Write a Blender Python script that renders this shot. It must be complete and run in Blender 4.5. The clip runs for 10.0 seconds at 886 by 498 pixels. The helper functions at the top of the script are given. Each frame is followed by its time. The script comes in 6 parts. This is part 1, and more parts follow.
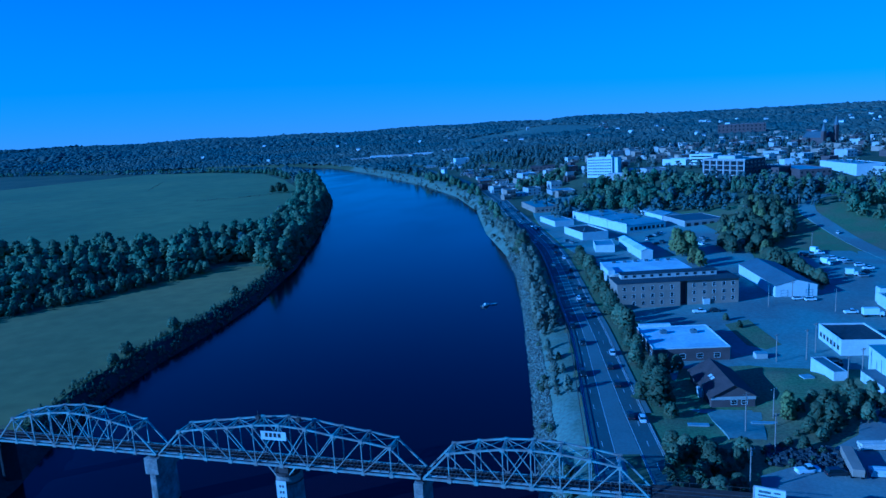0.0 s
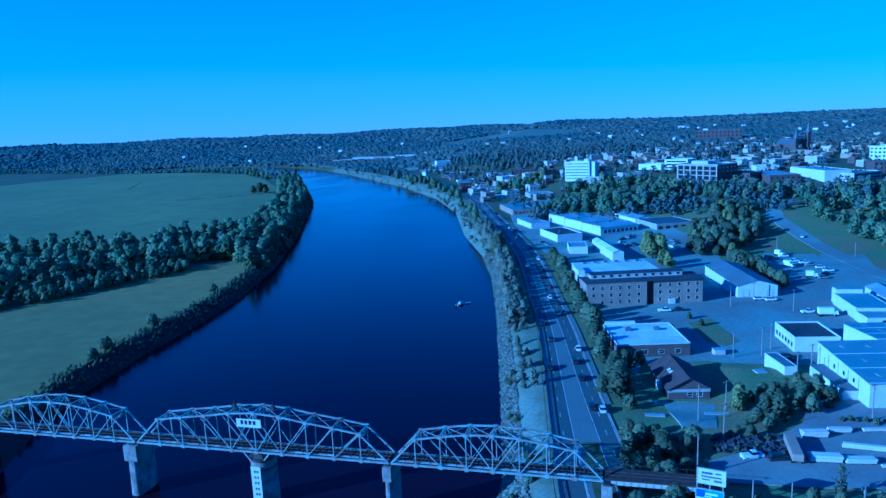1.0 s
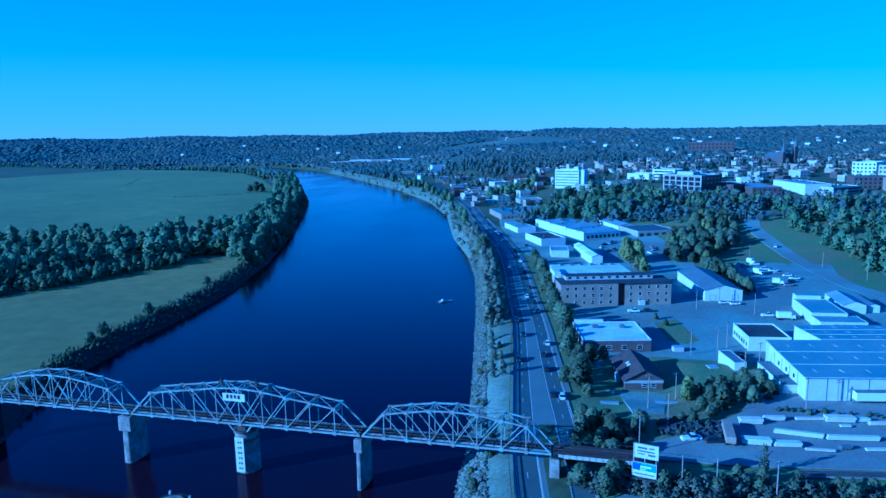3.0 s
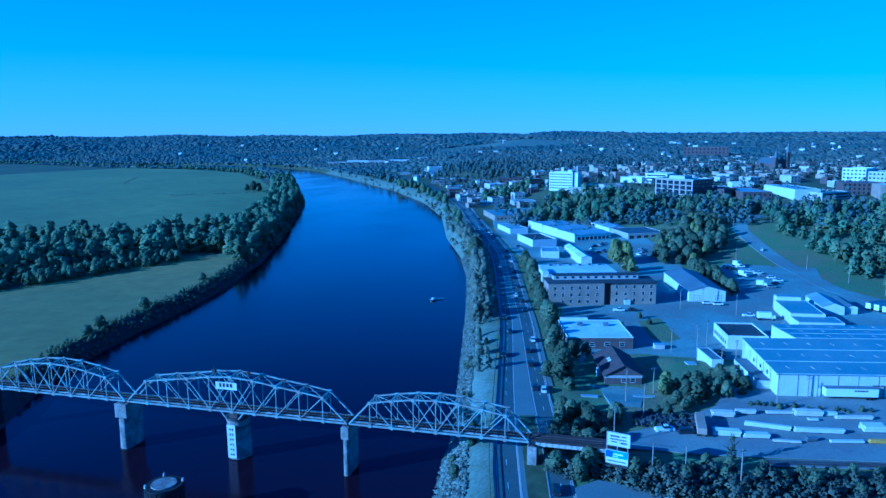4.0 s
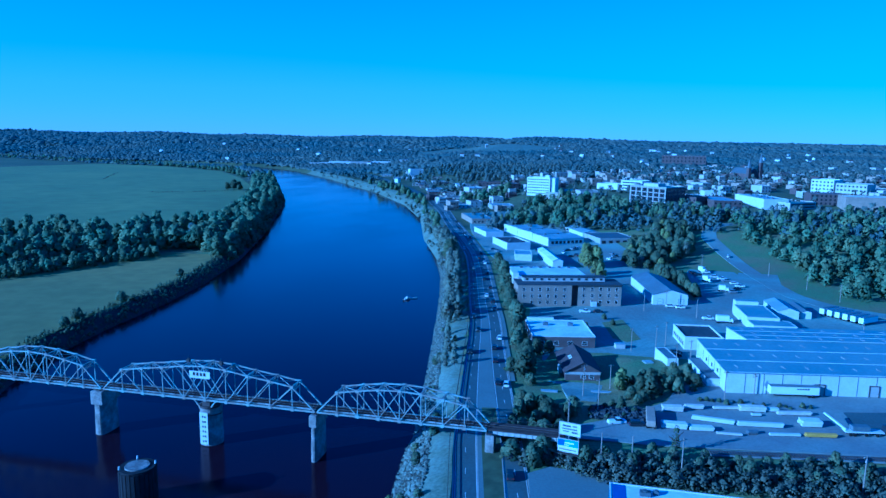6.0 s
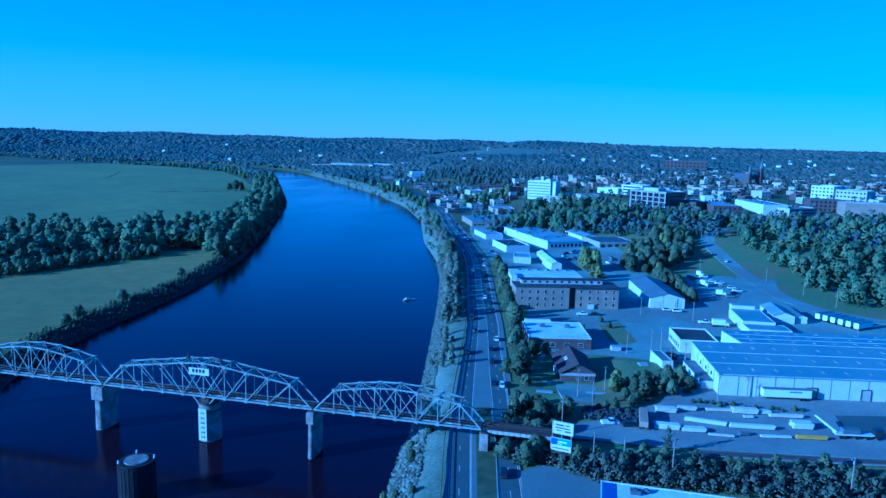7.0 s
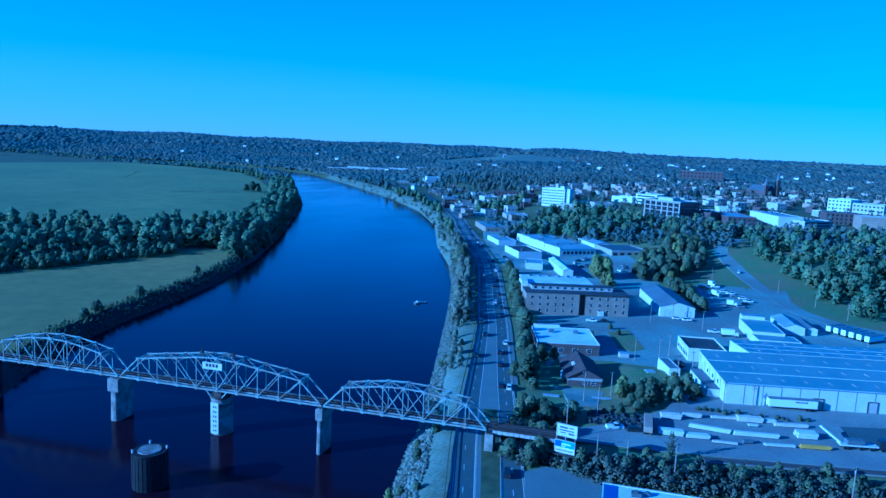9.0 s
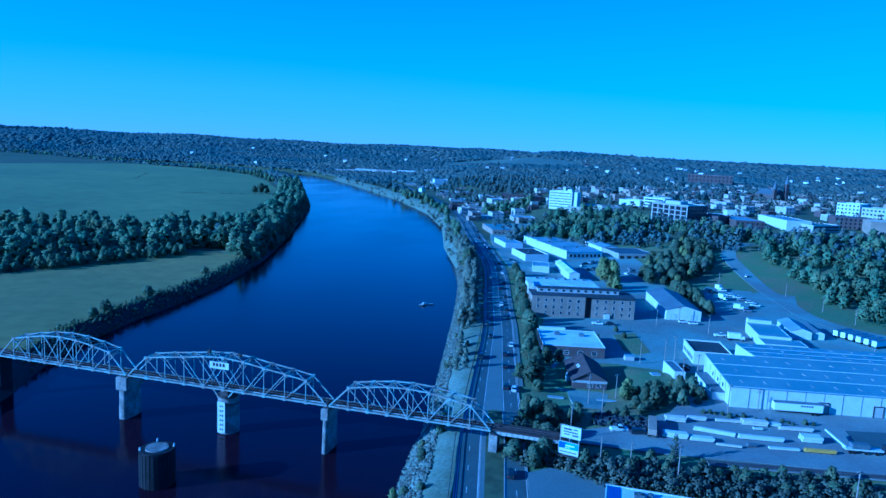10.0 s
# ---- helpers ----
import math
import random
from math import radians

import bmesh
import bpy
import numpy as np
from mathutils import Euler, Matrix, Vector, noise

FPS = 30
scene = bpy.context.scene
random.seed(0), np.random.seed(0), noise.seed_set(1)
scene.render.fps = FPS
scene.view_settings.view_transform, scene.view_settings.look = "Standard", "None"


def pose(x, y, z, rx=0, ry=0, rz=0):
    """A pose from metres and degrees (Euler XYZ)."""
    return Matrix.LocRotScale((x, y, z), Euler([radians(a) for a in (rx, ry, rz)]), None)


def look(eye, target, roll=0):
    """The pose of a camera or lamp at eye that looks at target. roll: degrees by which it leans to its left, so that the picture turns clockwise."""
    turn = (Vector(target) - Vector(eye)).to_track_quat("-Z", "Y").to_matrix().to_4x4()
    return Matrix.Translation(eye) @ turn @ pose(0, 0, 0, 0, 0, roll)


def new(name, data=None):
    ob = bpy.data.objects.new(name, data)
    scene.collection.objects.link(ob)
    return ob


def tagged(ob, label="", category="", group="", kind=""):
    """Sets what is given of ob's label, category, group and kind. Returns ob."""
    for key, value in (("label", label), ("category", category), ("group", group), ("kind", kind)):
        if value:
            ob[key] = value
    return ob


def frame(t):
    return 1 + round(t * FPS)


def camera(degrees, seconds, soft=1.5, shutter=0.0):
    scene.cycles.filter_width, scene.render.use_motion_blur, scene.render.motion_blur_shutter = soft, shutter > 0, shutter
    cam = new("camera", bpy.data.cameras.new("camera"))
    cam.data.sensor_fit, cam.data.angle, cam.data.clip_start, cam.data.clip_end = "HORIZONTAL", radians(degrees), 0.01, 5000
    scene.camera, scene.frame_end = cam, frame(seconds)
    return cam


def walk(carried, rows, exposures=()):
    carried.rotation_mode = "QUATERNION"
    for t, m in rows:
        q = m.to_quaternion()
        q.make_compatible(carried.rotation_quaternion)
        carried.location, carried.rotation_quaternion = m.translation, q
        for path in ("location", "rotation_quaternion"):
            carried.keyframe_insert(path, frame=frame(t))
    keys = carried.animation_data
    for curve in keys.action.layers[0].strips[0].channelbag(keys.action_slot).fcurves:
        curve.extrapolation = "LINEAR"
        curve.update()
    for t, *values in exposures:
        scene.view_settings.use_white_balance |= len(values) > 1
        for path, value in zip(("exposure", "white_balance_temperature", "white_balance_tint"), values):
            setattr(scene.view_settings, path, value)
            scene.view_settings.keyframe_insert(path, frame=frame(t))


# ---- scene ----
cam = camera(65.55, 10.0)
EXPOSURES = [(0.0, -0.62, 2840, 4), (0.5, -0.36, 2895, 3), (1.0, -0.04, 2900, 3), (1.6, 0.11, 2925, 2), (10.0, 0.11, 2925, 2)]
PATH = [
    (0, (86.923, -139.281, 94.255), (59.078, -44.888, 76.514), -3.39),
    (0.5, (89.811, -143.089, 94.255), (64.237, -48.047, 76.562), -3.19),
    (1, (92.604, -147.086, 94.284), (67.229, -51.958, 76.77), -2.68),
    (1.5, (95.392, -150.892, 94.303), (70.064, -55.716, 76.981), -2.27),
    (2, (98.161, -154.762, 94.322), (72.906, -59.533, 77.186), -1.89),
    (2.5, (100.715, -158.492, 94.317), (75.65, -63.189, 77.317), -1.48),
    (4, (108.675, -169.325, 94.046), (84.177, -73.802, 77.456), -0.47),
    (4.5, (110.643, -172.498, 94.189), (86.405, -76.898, 77.664), -0.08),
    (5, (112.631, -174.908, 94.389), (88.589, -79.248, 77.924), 0.28),
    (5.5, (114.167, -176.703, 94.378), (90.628, -80.894, 78.052), 0.64),
    (6, (115.436, -178.276, 94.527), (93.491, -82.061, 78.367), 0.88),
    (7.5, (118.003, -181.861, 94.327), (95.331, -85.714, 78.781), 1.75),
    (8, (118.549, -182.809, 94.284), (95.242, -86.783, 78.933), 2.02),
    (8.5, (119.061, -183.605, 94.08), (95.269, -87.665, 78.933), 2.30),
    (9, (119.381, -184.322, 94.158), (95.181, -88.465, 79.129), 2.52),
    (9.5, (120.031, -184.926, 94.149), (95.229, -89.198, 79.285), 2.64),
    (10, (120.289, -185.428, 94.115), (95.004, -89.803, 79.404), 2.74),
]
walk(cam, [(t, look(eye, target, roll)) for t, eye, target, roll in PATH], EXPOSURES)

# ---- light ----
sky_world = bpy.data.worlds.new("sky")
scene.world = sky_world
sky_world.use_nodes = True
_n = sky_world.node_tree.nodes
_sky = _n.new("ShaderNodeTexSky")
_sky.sky_type = 'NISHITA'
_sky.sun_disc = False
_sky.sun_elevation = radians(18)
_sky.sun_rotation = radians(234)
_sky.altitude = 150
_sky.air_density = 1.0
_sky.dust_density = 0.0
_sky.ozone_density = 8.5
# thin haze towards the horizon evens the clear sky out
_haze = _n.new("ShaderNodeMix")
_haze.data_type = 'RGBA'
_up = _n.new("ShaderNodeSeparateXYZ")
_thin = _n.new("ShaderNodeMapRange")
for _k, _v in (("From Min", 0.06), ("From Max", 0.36), ("To Min", 0.6), ("To Max", 0.0)):
    _thin.inputs[_k].default_value = _v
sky_world.node_tree.links.new(_n.new("ShaderNodeTexCoord").outputs["Generated"], _up.inputs[0])
sky_world.node_tree.links.new(_up.outputs["Z"], _thin.inputs["Value"])
sky_world.node_tree.links.new(_thin.outputs["Result"], _haze.inputs["Factor"])
_haze.inputs["B"].default_value = (4.1, 4.2, 5.0, 1)
sky_world.node_tree.links.new(_sky.outputs[0], _haze.inputs["A"])
sky_world.node_tree.links.new(_haze.outputs["Result"], _n["Background"].inputs[0])
_n["Background"].inputs[1].default_value = 0.105
sun = new("sun", bpy.data.lights.new("sun", 'SUN'))
sun.data.energy, sun.data.angle, sun.data.color = 5.0, radians(0.55), (1.0, 0.93, 0.82)
sun.matrix_world = look((-121, -88, 48.5), (0, 0, 0))

# ---- materials ----
def mat(name, color, rough=0.85, metal=0.0, scale=0.5, vary=0.25, fine=6.0, bump=0.0, rnd=0.0, tint=None, spec=0.3, island=False, each=0.0):
    """Procedural surface: a base colour with broad stains, fine grain, optional relief and a shift from piece to piece."""
    m = bpy.data.materials.new(name)
    m.use_nodes = True
    nt = m.node_tree
    N, L = nt.nodes, nt.links
    b = N["Principled BSDF"]
    b.inputs["Roughness"].default_value = rough
    b.inputs["Metallic"].default_value = metal
    b.inputs["Specular IOR Level"].default_value = spec
    tc = N.new("ShaderNodeTexCoord")
    n1 = N.new("ShaderNodeTexNoise"); n1.inputs["Scale"].default_value = scale; n1.inputs["Detail"].default_value = 4
    n2 = N.new("ShaderNodeTexNoise"); n2.inputs["Scale"].default_value = fine; n2.inputs["Detail"].default_value = 3
    L.new(tc.outputs["Object"], n1.inputs["Vector"]); L.new(tc.outputs["Object"], n2.inputs["Vector"])
    mix = N.new("ShaderNodeMix"); mix.data_type = 'RGBA'
    tint = tint or tuple(c * (1 - vary) for c in color)
    mix.inputs["A"].default_value = (*color, 1); mix.inputs["B"].default_value = (*tint, 1)
    ramp = N.new("ShaderNodeMapRange"); ramp.inputs["From Min"].default_value = 0.38; ramp.inputs["From Max"].default_value = 0.62
    L.new(n1.outputs["Fac"], ramp.inputs["Value"]); L.new(ramp.outputs["Result"], mix.inputs["Factor"])
    hsv = N.new("ShaderNodeHueSaturation")
    L.new(mix.outputs["Result"], hsv.inputs["Color"])
    val = N.new("ShaderNodeMapRange")
    val.inputs["From Min"].default_value = 0.3; val.inputs["From Max"].default_value = 0.7
    val.inputs["To Min"].default_value = 1 - vary; val.inputs["To Max"].default_value = 1 + vary
    L.new(n2.outputs["Fac"], val.inputs["Value"])
    last = val.outputs["Result"]
    if rnd:
        if island:
            r = N.new("ShaderNodeNewGeometry").outputs["Random Per Island"]
        else:
            r = N.new("ShaderNodeObjectInfo").outputs["Random"]
        mr = N.new("ShaderNodeMapRange"); mr.inputs["To Min"].default_value = 1 - rnd; mr.inputs["To Max"].default_value = 1 + rnd
        L.new(r, mr.inputs["Value"])
        mu = N.new("ShaderNodeMath"); mu.operation = 'MULTIPLY'
        L.new(last, mu.inputs[0]); L.new(mr.outputs["Result"], mu.inputs[1]); last = mu.outputs[0]
        hr = N.new("ShaderNodeMapRange"); hr.inputs["To Min"].default_value = 0.5 - rnd * 0.06; hr.inputs["To Max"].default_value = 0.5 + rnd * 0.06
        L.new(r, hr.inputs["Value"]); L.new(hr.outputs["Result"], hsv.inputs["Hue"])
    if each:
        mr = N.new("ShaderNodeMapRange"); mr.inputs["To Min"].default_value = 1 - each; mr.inputs["To Max"].default_value = 1 + each
        L.new(N.new("ShaderNodeObjectInfo").outputs["Random"], mr.inputs["Value"])
        mu = N.new("ShaderNodeMath"); mu.operation = 'MULTIPLY'
        L.new(last, mu.inputs[0]); L.new(mr.outputs["Result"], mu.inputs[1]); last = mu.outputs[0]
    L.new(last, hsv.inputs["Value"])
    L.new(hsv.outputs["Color"], b.inputs["Base Color"])
    if bump:
        bp = N.new("ShaderNodeBump"); bp.inputs["Strength"].default_value = bump; bp.inputs["Distance"].default_value = 0.2
        L.new(n2.outputs["Fac"], bp.inputs["Height"]); L.new(bp.outputs["Normal"], b.inputs["Normal"])
    return m

M = {}
M["grass"] = mat("grass", (0.148, 0.184, 0.07), 0.95, scale=0.05, vary=0.3, fine=1.2, bump=0.4, tint=(0.17, 0.165, 0.08))
M["verge"] = mat("dry_grass_verge", (0.19, 0.212, 0.16), 0.95, scale=0.08, vary=0.25, fine=1.0, bump=0.3, tint=(0.14, 0.155, 0.1))
M["ground"] = mat("ground", (0.1, 0.11, 0.05), 0.95, scale=0.01, vary=0.3, fine=0.25, tint=(0.075, 0.085, 0.04))
M["lot"] = mat("lot_paving", (0.245, 0.285, 0.25), 0.9, scale=0.03, vary=0.16, fine=0.9, tint=(0.19, 0.2, 0.18))
M["gravel"] = mat("gravel", (0.25, 0.262, 0.235), 0.95, scale=0.06, vary=0.12, fine=1.5, bump=0.2, tint=(0.2, 0.2, 0.19))
M["asphalt"] = mat("asphalt", (0.1, 0.112, 0.112), 0.85, scale=0.05, vary=0.15, fine=1.5, tint=(0.08, 0.09, 0.09))
M["median"] = mat("turn_lane_paving", (0.175, 0.19, 0.18), 0.9, scale=0.06, vary=0.12, fine=1.5)
M["line"] = mat("road_paint", (0.6, 0.6, 0.58), 0.7, scale=0.4, vary=0.15, fine=3)
M["kerb"] = mat("kerb_concrete", (0.36, 0.35, 0.33), 0.9, scale=0.2, vary=0.15, fine=3)
M["field"] = mat("crop_field", (0.205, 0.19, 0.055), 0.95, scale=0.006, vary=0.14, fine=0.12, tint=(0.165, 0.165, 0.05))
M["field2"] = mat("far_crop_field", (0.195, 0.215, 0.07), 0.95, scale=0.004, vary=0.12, fine=0.05, tint=(0.15, 0.172, 0.06))
M["mud"] = mat("mud_bank", (0.045, 0.038, 0.03), 0.9, scale=0.08, vary=0.3, fine=0.8)
M["riprap"] = mat("riprap_stone", (0.14, 0.145, 0.115), 0.9, scale=0.6, vary=0.25, fine=3, rnd=0.65, island=True)
M["steel"] = mat("weathered_bridge_steel", (0.32, 0.37, 0.345), 0.6, 0.1, scale=0.4, vary=0.2, fine=4, tint=(0.24, 0.22, 0.19))
M["dark_steel"] = mat("dark_deck_steel", (0.07, 0.06, 0.055), 0.8, 0.1, scale=0.5, vary=0.3, fine=3)
M["tie"] = mat("rail_tie_wood", (0.06, 0.045, 0.035), 0.95, scale=1.0, vary=0.3, fine=5)
M["rail"] = mat("rail_steel", (0.25, 0.22, 0.2), 0.4, 0.8, scale=1.0, vary=0.2, fine=5)
M["pier"] = mat("pier_concrete", (0.3, 0.285, 0.255), 0.9, scale=0.35, vary=0.25, fine=2.5, bump=0.3, tint=(0.15, 0.14, 0.125))
M["pier_dark"] = mat("weathered_dark_pier_concrete", (0.018, 0.017, 0.019), 0.9, scale=0.4, vary=0.3, fine=2, bump=0.4)
M["white"] = mat("white_painted_metal", (0.6, 0.6, 0.58), 0.6, scale=0.3, vary=0.08, fine=2)
M["offwhite"] = mat("off_white_wall", (0.4, 0.39, 0.36), 0.8, scale=0.25, vary=0.12, fine=2, each=0.22)
M["white_roof"] = mat("white_membrane_roof", (0.7, 0.71, 0.72), 0.7, scale=0.12, vary=0.1, fine=0.8, tint=(0.55, 0.56, 0.58))
M["blue_roof"] = mat("blue_grey_metal_roof", (0.24, 0.275, 0.28), 0.55, 0.0, scale=0.08, vary=0.1, fine=1.0, tint=(0.205, 0.245, 0.26))
M["grey_roof"] = mat("grey_metal_roof", (0.13, 0.142, 0.155), 0.7, 0.0, scale=0.1, vary=0.15, fine=1.0, each=0.25)
M["pale_roof"] = mat("pale_metal_roof", (0.32, 0.35, 0.37), 0.6, 0.0, scale=0.1, vary=0.12, fine=1.0, tint=(0.25, 0.28, 0.3))
M["dark_roof"] = mat("dark_tar_roof", (0.06, 0.062, 0.068), 0.85, scale=0.12, vary=0.25, fine=1.0)
M["shingle"] = mat("brown_shingle_roof", (0.075, 0.06, 0.055), 0.9, scale=0.3, vary=0.2, fine=3)
M["brick"] = mat("tan_brick", (0.3, 0.26, 0.2), 0.9, scale=0.2, vary=0.15, fine=5, tint=(0.24, 0.21, 0.16), each=0.15)
M["brick_dark"] = mat("dark_red_brick", (0.105, 0.085, 0.078), 0.9, scale=0.25, vary=0.2, fine=5)
M["glass"] = mat("window_glass", (0.02, 0.025, 0.03), 0.15, scale=0.5, vary=0.1, fine=2, spec=0.5)
M["dark"] = mat("dark_opening", (0.03, 0.03, 0.032), 0.9, scale=0.5, vary=0.2, fine=2)
M["wood"] = mat("pole_wood", (0.28, 0.25, 0.21), 0.9, scale=1.0, vary=0.25, fine=6)
M["trunk"] = mat("bark", (0.1, 0.08, 0.06), 0.95, scale=1.5, vary=0.3, fine=6)
M["leaf"] = mat("leaf_green", (0.09, 0.115, 0.065), 0.85, scale=0.3, vary=0.3, fine=1.4, rnd=0.1, island=True, each=0.35, tint=(0.125, 0.13, 0.065), spec=0.15)
M["leaf_y"] = mat("leaf_yellowing", (0.22, 0.235, 0.075), 0.8, scale=0.35, vary=0.3, fine=2.0, rnd=0.2, tint=(0.16, 0.18, 0.06))
M["leaf_g"] = mat("leaf_greyish", (0.2, 0.21, 0.145), 0.8, scale=0.35, vary=0.3, fine=2.0, rnd=0.2, tint=(0.16, 0.17, 0.115))
# far woods' base colour cooled towards blue to stand in for distance haze
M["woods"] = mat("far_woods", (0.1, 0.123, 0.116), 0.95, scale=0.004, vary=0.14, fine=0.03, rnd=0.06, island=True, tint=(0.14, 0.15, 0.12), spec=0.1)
M["leaf_mass"] = mat("woodland_leaves", (0.105, 0.142, 0.075), 0.9, scale=0.07, vary=0.3, fine=1.0, rnd=0.08, island=True, tint=(0.165, 0.185, 0.09), spec=0.1)
M["leaf_scrub"] = mat("scrub_leaves", (0.11, 0.115, 0.08), 0.8, scale=0.12, vary=0.25, fine=1.0, rnd=0.12, island=True, tint=(0.075, 0.085, 0.055))
def leafy(m, share=0.08):
    """Let part of the light pass through the leaves."""
    N, L = m.node_tree.nodes, m.node_tree.links
    b, out = N["Principled BSDF"], N["Material Output"]
    t = N.new("ShaderNodeBsdfTranslucent")
    L.new(b.inputs["Base Color"].links[0].from_socket, t.inputs["Color"])
    mx = N.new("ShaderNodeMixShader"); mx.inputs[0].default_value = share
    L.new(b.outputs[0], mx.inputs[1]); L.new(t.outputs[0], mx.inputs[2]); L.new(mx.outputs[0], out.inputs["Surface"])
def by_tree(m, spread=0.32):
    """Let whole trees of one wood differ in tone."""
    N, L = m.node_tree.nodes, m.node_tree.links
    b = N["Principled BSDF"]
    at = N.new("ShaderNodeAttribute"); at.attribute_name = "tone"
    mr = N.new("ShaderNodeMapRange"); mr.inputs["To Min"].default_value = 1 - spread; mr.inputs["To Max"].default_value = 1 + spread
    L.new(at.outputs["Fac"], mr.inputs["Value"])
    hs = N.new("ShaderNodeHueSaturation")
    L.new(b.inputs["Base Color"].links[0].from_socket, hs.inputs["Color"])
    L.new(mr.outputs["Result"], hs.inputs["Value"])
    L.new(hs.outputs["Color"], b.inputs["Base Color"])
for k in ("leaf_mass", "leaf_scrub"):
    by_tree(M[k])
for k in ("leaf", "leaf_y", "leaf_g", "leaf_mass", "leaf_scrub", "woods"):
    leafy(M[k])
M["yellow"] = mat("yellow_paint", (0.5, 0.36, 0.06), 0.6, scale=0.5, vary=0.15, fine=3)
M["red"] = mat("rust_red_paint", (0.3, 0.07, 0.045), 0.6, scale=0.5, vary=0.15, fine=3)
M["blue"] = mat("blue_paint", (0.04, 0.1, 0.3), 0.5, scale=0.5, vary=0.1, fine=3)
M["teal"] = mat("teal_paint", (0.05, 0.3, 0.33), 0.5, scale=0.5, vary=0.1, fine=3)
M["black"] = mat("black_rubber", (0.015, 0.015, 0.015), 0.8, scale=1, vary=0.2, fine=4)
M["car_white"] = mat("white_car_paint", (0.75, 0.75, 0.75), 0.3, scale=1, vary=0.03, fine=3, spec=0.5)
M["car_dark"] = mat("dark_car_paint", (0.03, 0.032, 0.04), 0.3, scale=1, vary=0.1, fine=3, spec=0.5)
M["car_grey"] = mat("silver_car_paint", (0.32, 0.33, 0.34), 0.35, 0.3, scale=1, vary=0.06, fine=3, spec=0.5)
M["lumber"] = mat("wrapped_lumber", (0.6, 0.57, 0.5), 0.8, scale=0.5, vary=0.15, fine=3)

def water_mat():
    m = bpy.data.materials.new("river_water"); m.use_nodes = True
    N, L = m.node_tree.nodes, m.node_tree.links
    b = N["Principled BSDF"]
    b.inputs["Base Color"].default_value = (0.012, 0.006, 0.012, 1)
    b.inputs["Roughness"].default_value = 0.06
    b.inputs["IOR"].default_value = 1.33
    b.inputs["Specular IOR Level"].default_value = 0.19
    b.inputs["Specular Tint"].default_value = (0.75, 0.16, 1.0, 1)
    tc = N.new("ShaderNodeTexCoord")
    mp = N.new("ShaderNodeMapping"); mp.inputs["Scale"].default_value = (1.0, 0.45, 1.0)
    L.new(tc.outputs["Object"], mp.inputs["Vector"])
    a = N.new("ShaderNodeTexNoise"); a.inputs["Scale"].default_value = 0.5; a.inputs["Detail"].default_value = 5
    c = N.new("ShaderNodeTexNoise"); c.inputs["Scale"].default_value = 0.012; c.inputs["Detail"].default_value = 3
    L.new(mp.outputs[0], a.inputs["Vector"]); L.new(mp.outputs[0], c.inputs["Vector"])
    r = N.new("ShaderNodeMapRange"); r.inputs["From Min"].default_value = 0.35; r.inputs["From Max"].default_value = 0.7
    r.inputs["To Min"].default_value = 0.1; r.inputs["To Max"].default_value = 0.2
    L.new(c.outputs["Fac"], r.inputs["Value"]); L.new(r.outputs[0], b.inputs["Roughness"])
    bp = N.new("ShaderNodeBump"); bp.inputs["Strength"].default_value = 0.22; bp.inputs["Distance"].default_value = 0.1
    L.new(a.outputs["Fac"], bp.inputs["Height"]); L.new(bp.outputs[0], b.inputs["Normal"])
    return m
M["water"] = water_mat()

# ---- building blocks ----
def finish(name, bm, material, smooth=False):
    me = bpy.data.meshes.new(name)
    bm.normal_update()
    bm.to_mesh(me); bm.free()
    me.materials.append(material)
    if smooth:
        for p in me.polygons:
            p.use_smooth = True
    return me

def part(name, bm, material, parent, label="", smooth=False):
    """One mesh object under a thing or a part."""
    ob = new(name, finish(name, bm, material, smooth))
    ob.parent = parent
    if label:
        ob["label"] = label
    return ob

def share(name, me, parent, loc=(0, 0, 0), rz=0.0):
    ob = new(name, me)
    ob.parent = parent
    ob.location = loc
    ob.rotation_euler = (0, 0, rz)
    return ob

def thing(name, label, category, m=None, group="", kind=""):
    e = new(name)
    e.empty_display_size = 0.5
    if m is not None:
        e.matrix_world = m
    return tagged(e, label, category, group, kind)

def box(bm, cx, cy, cz, sx, sy, sz, m=None):
    """An axis-aligned box by its centre and sizes."""
    mm = Matrix.Translation((cx, cy, cz)) @ Matrix.Diagonal((sx, sy, sz, 1))
    bmesh.ops.create_cube(bm, size=1, matrix=(m @ mm) if m else mm)

def beam(bm, p, q, w, h=None):
    """A bar of square or oblong section from p to q."""
    p, q = Vector(p), Vector(q)
    d = q - p
    rot = d.to_track_quat('X', 'Z').to_matrix().to_4x4()
    mm = Matrix.Translation((p + q) / 2) @ rot @ Matrix.Diagonal((d.length, w, h or w, 1))
    bmesh.ops.create_cube(bm, size=1, matrix=mm)

def cyl(bm, x, y, z0, z1, r0, r1=None, n=10, m=None):
    mm = Matrix.Translation((x, y, (z0 + z1) / 2))
    bmesh.ops.create_cone(bm, cap_ends=True, segments=n, radius1=r0, radius2=r0 if r1 is None else r1, depth=z1 - z0, matrix=(m @ mm) if m else mm)

def B():
    return bmesh.new()

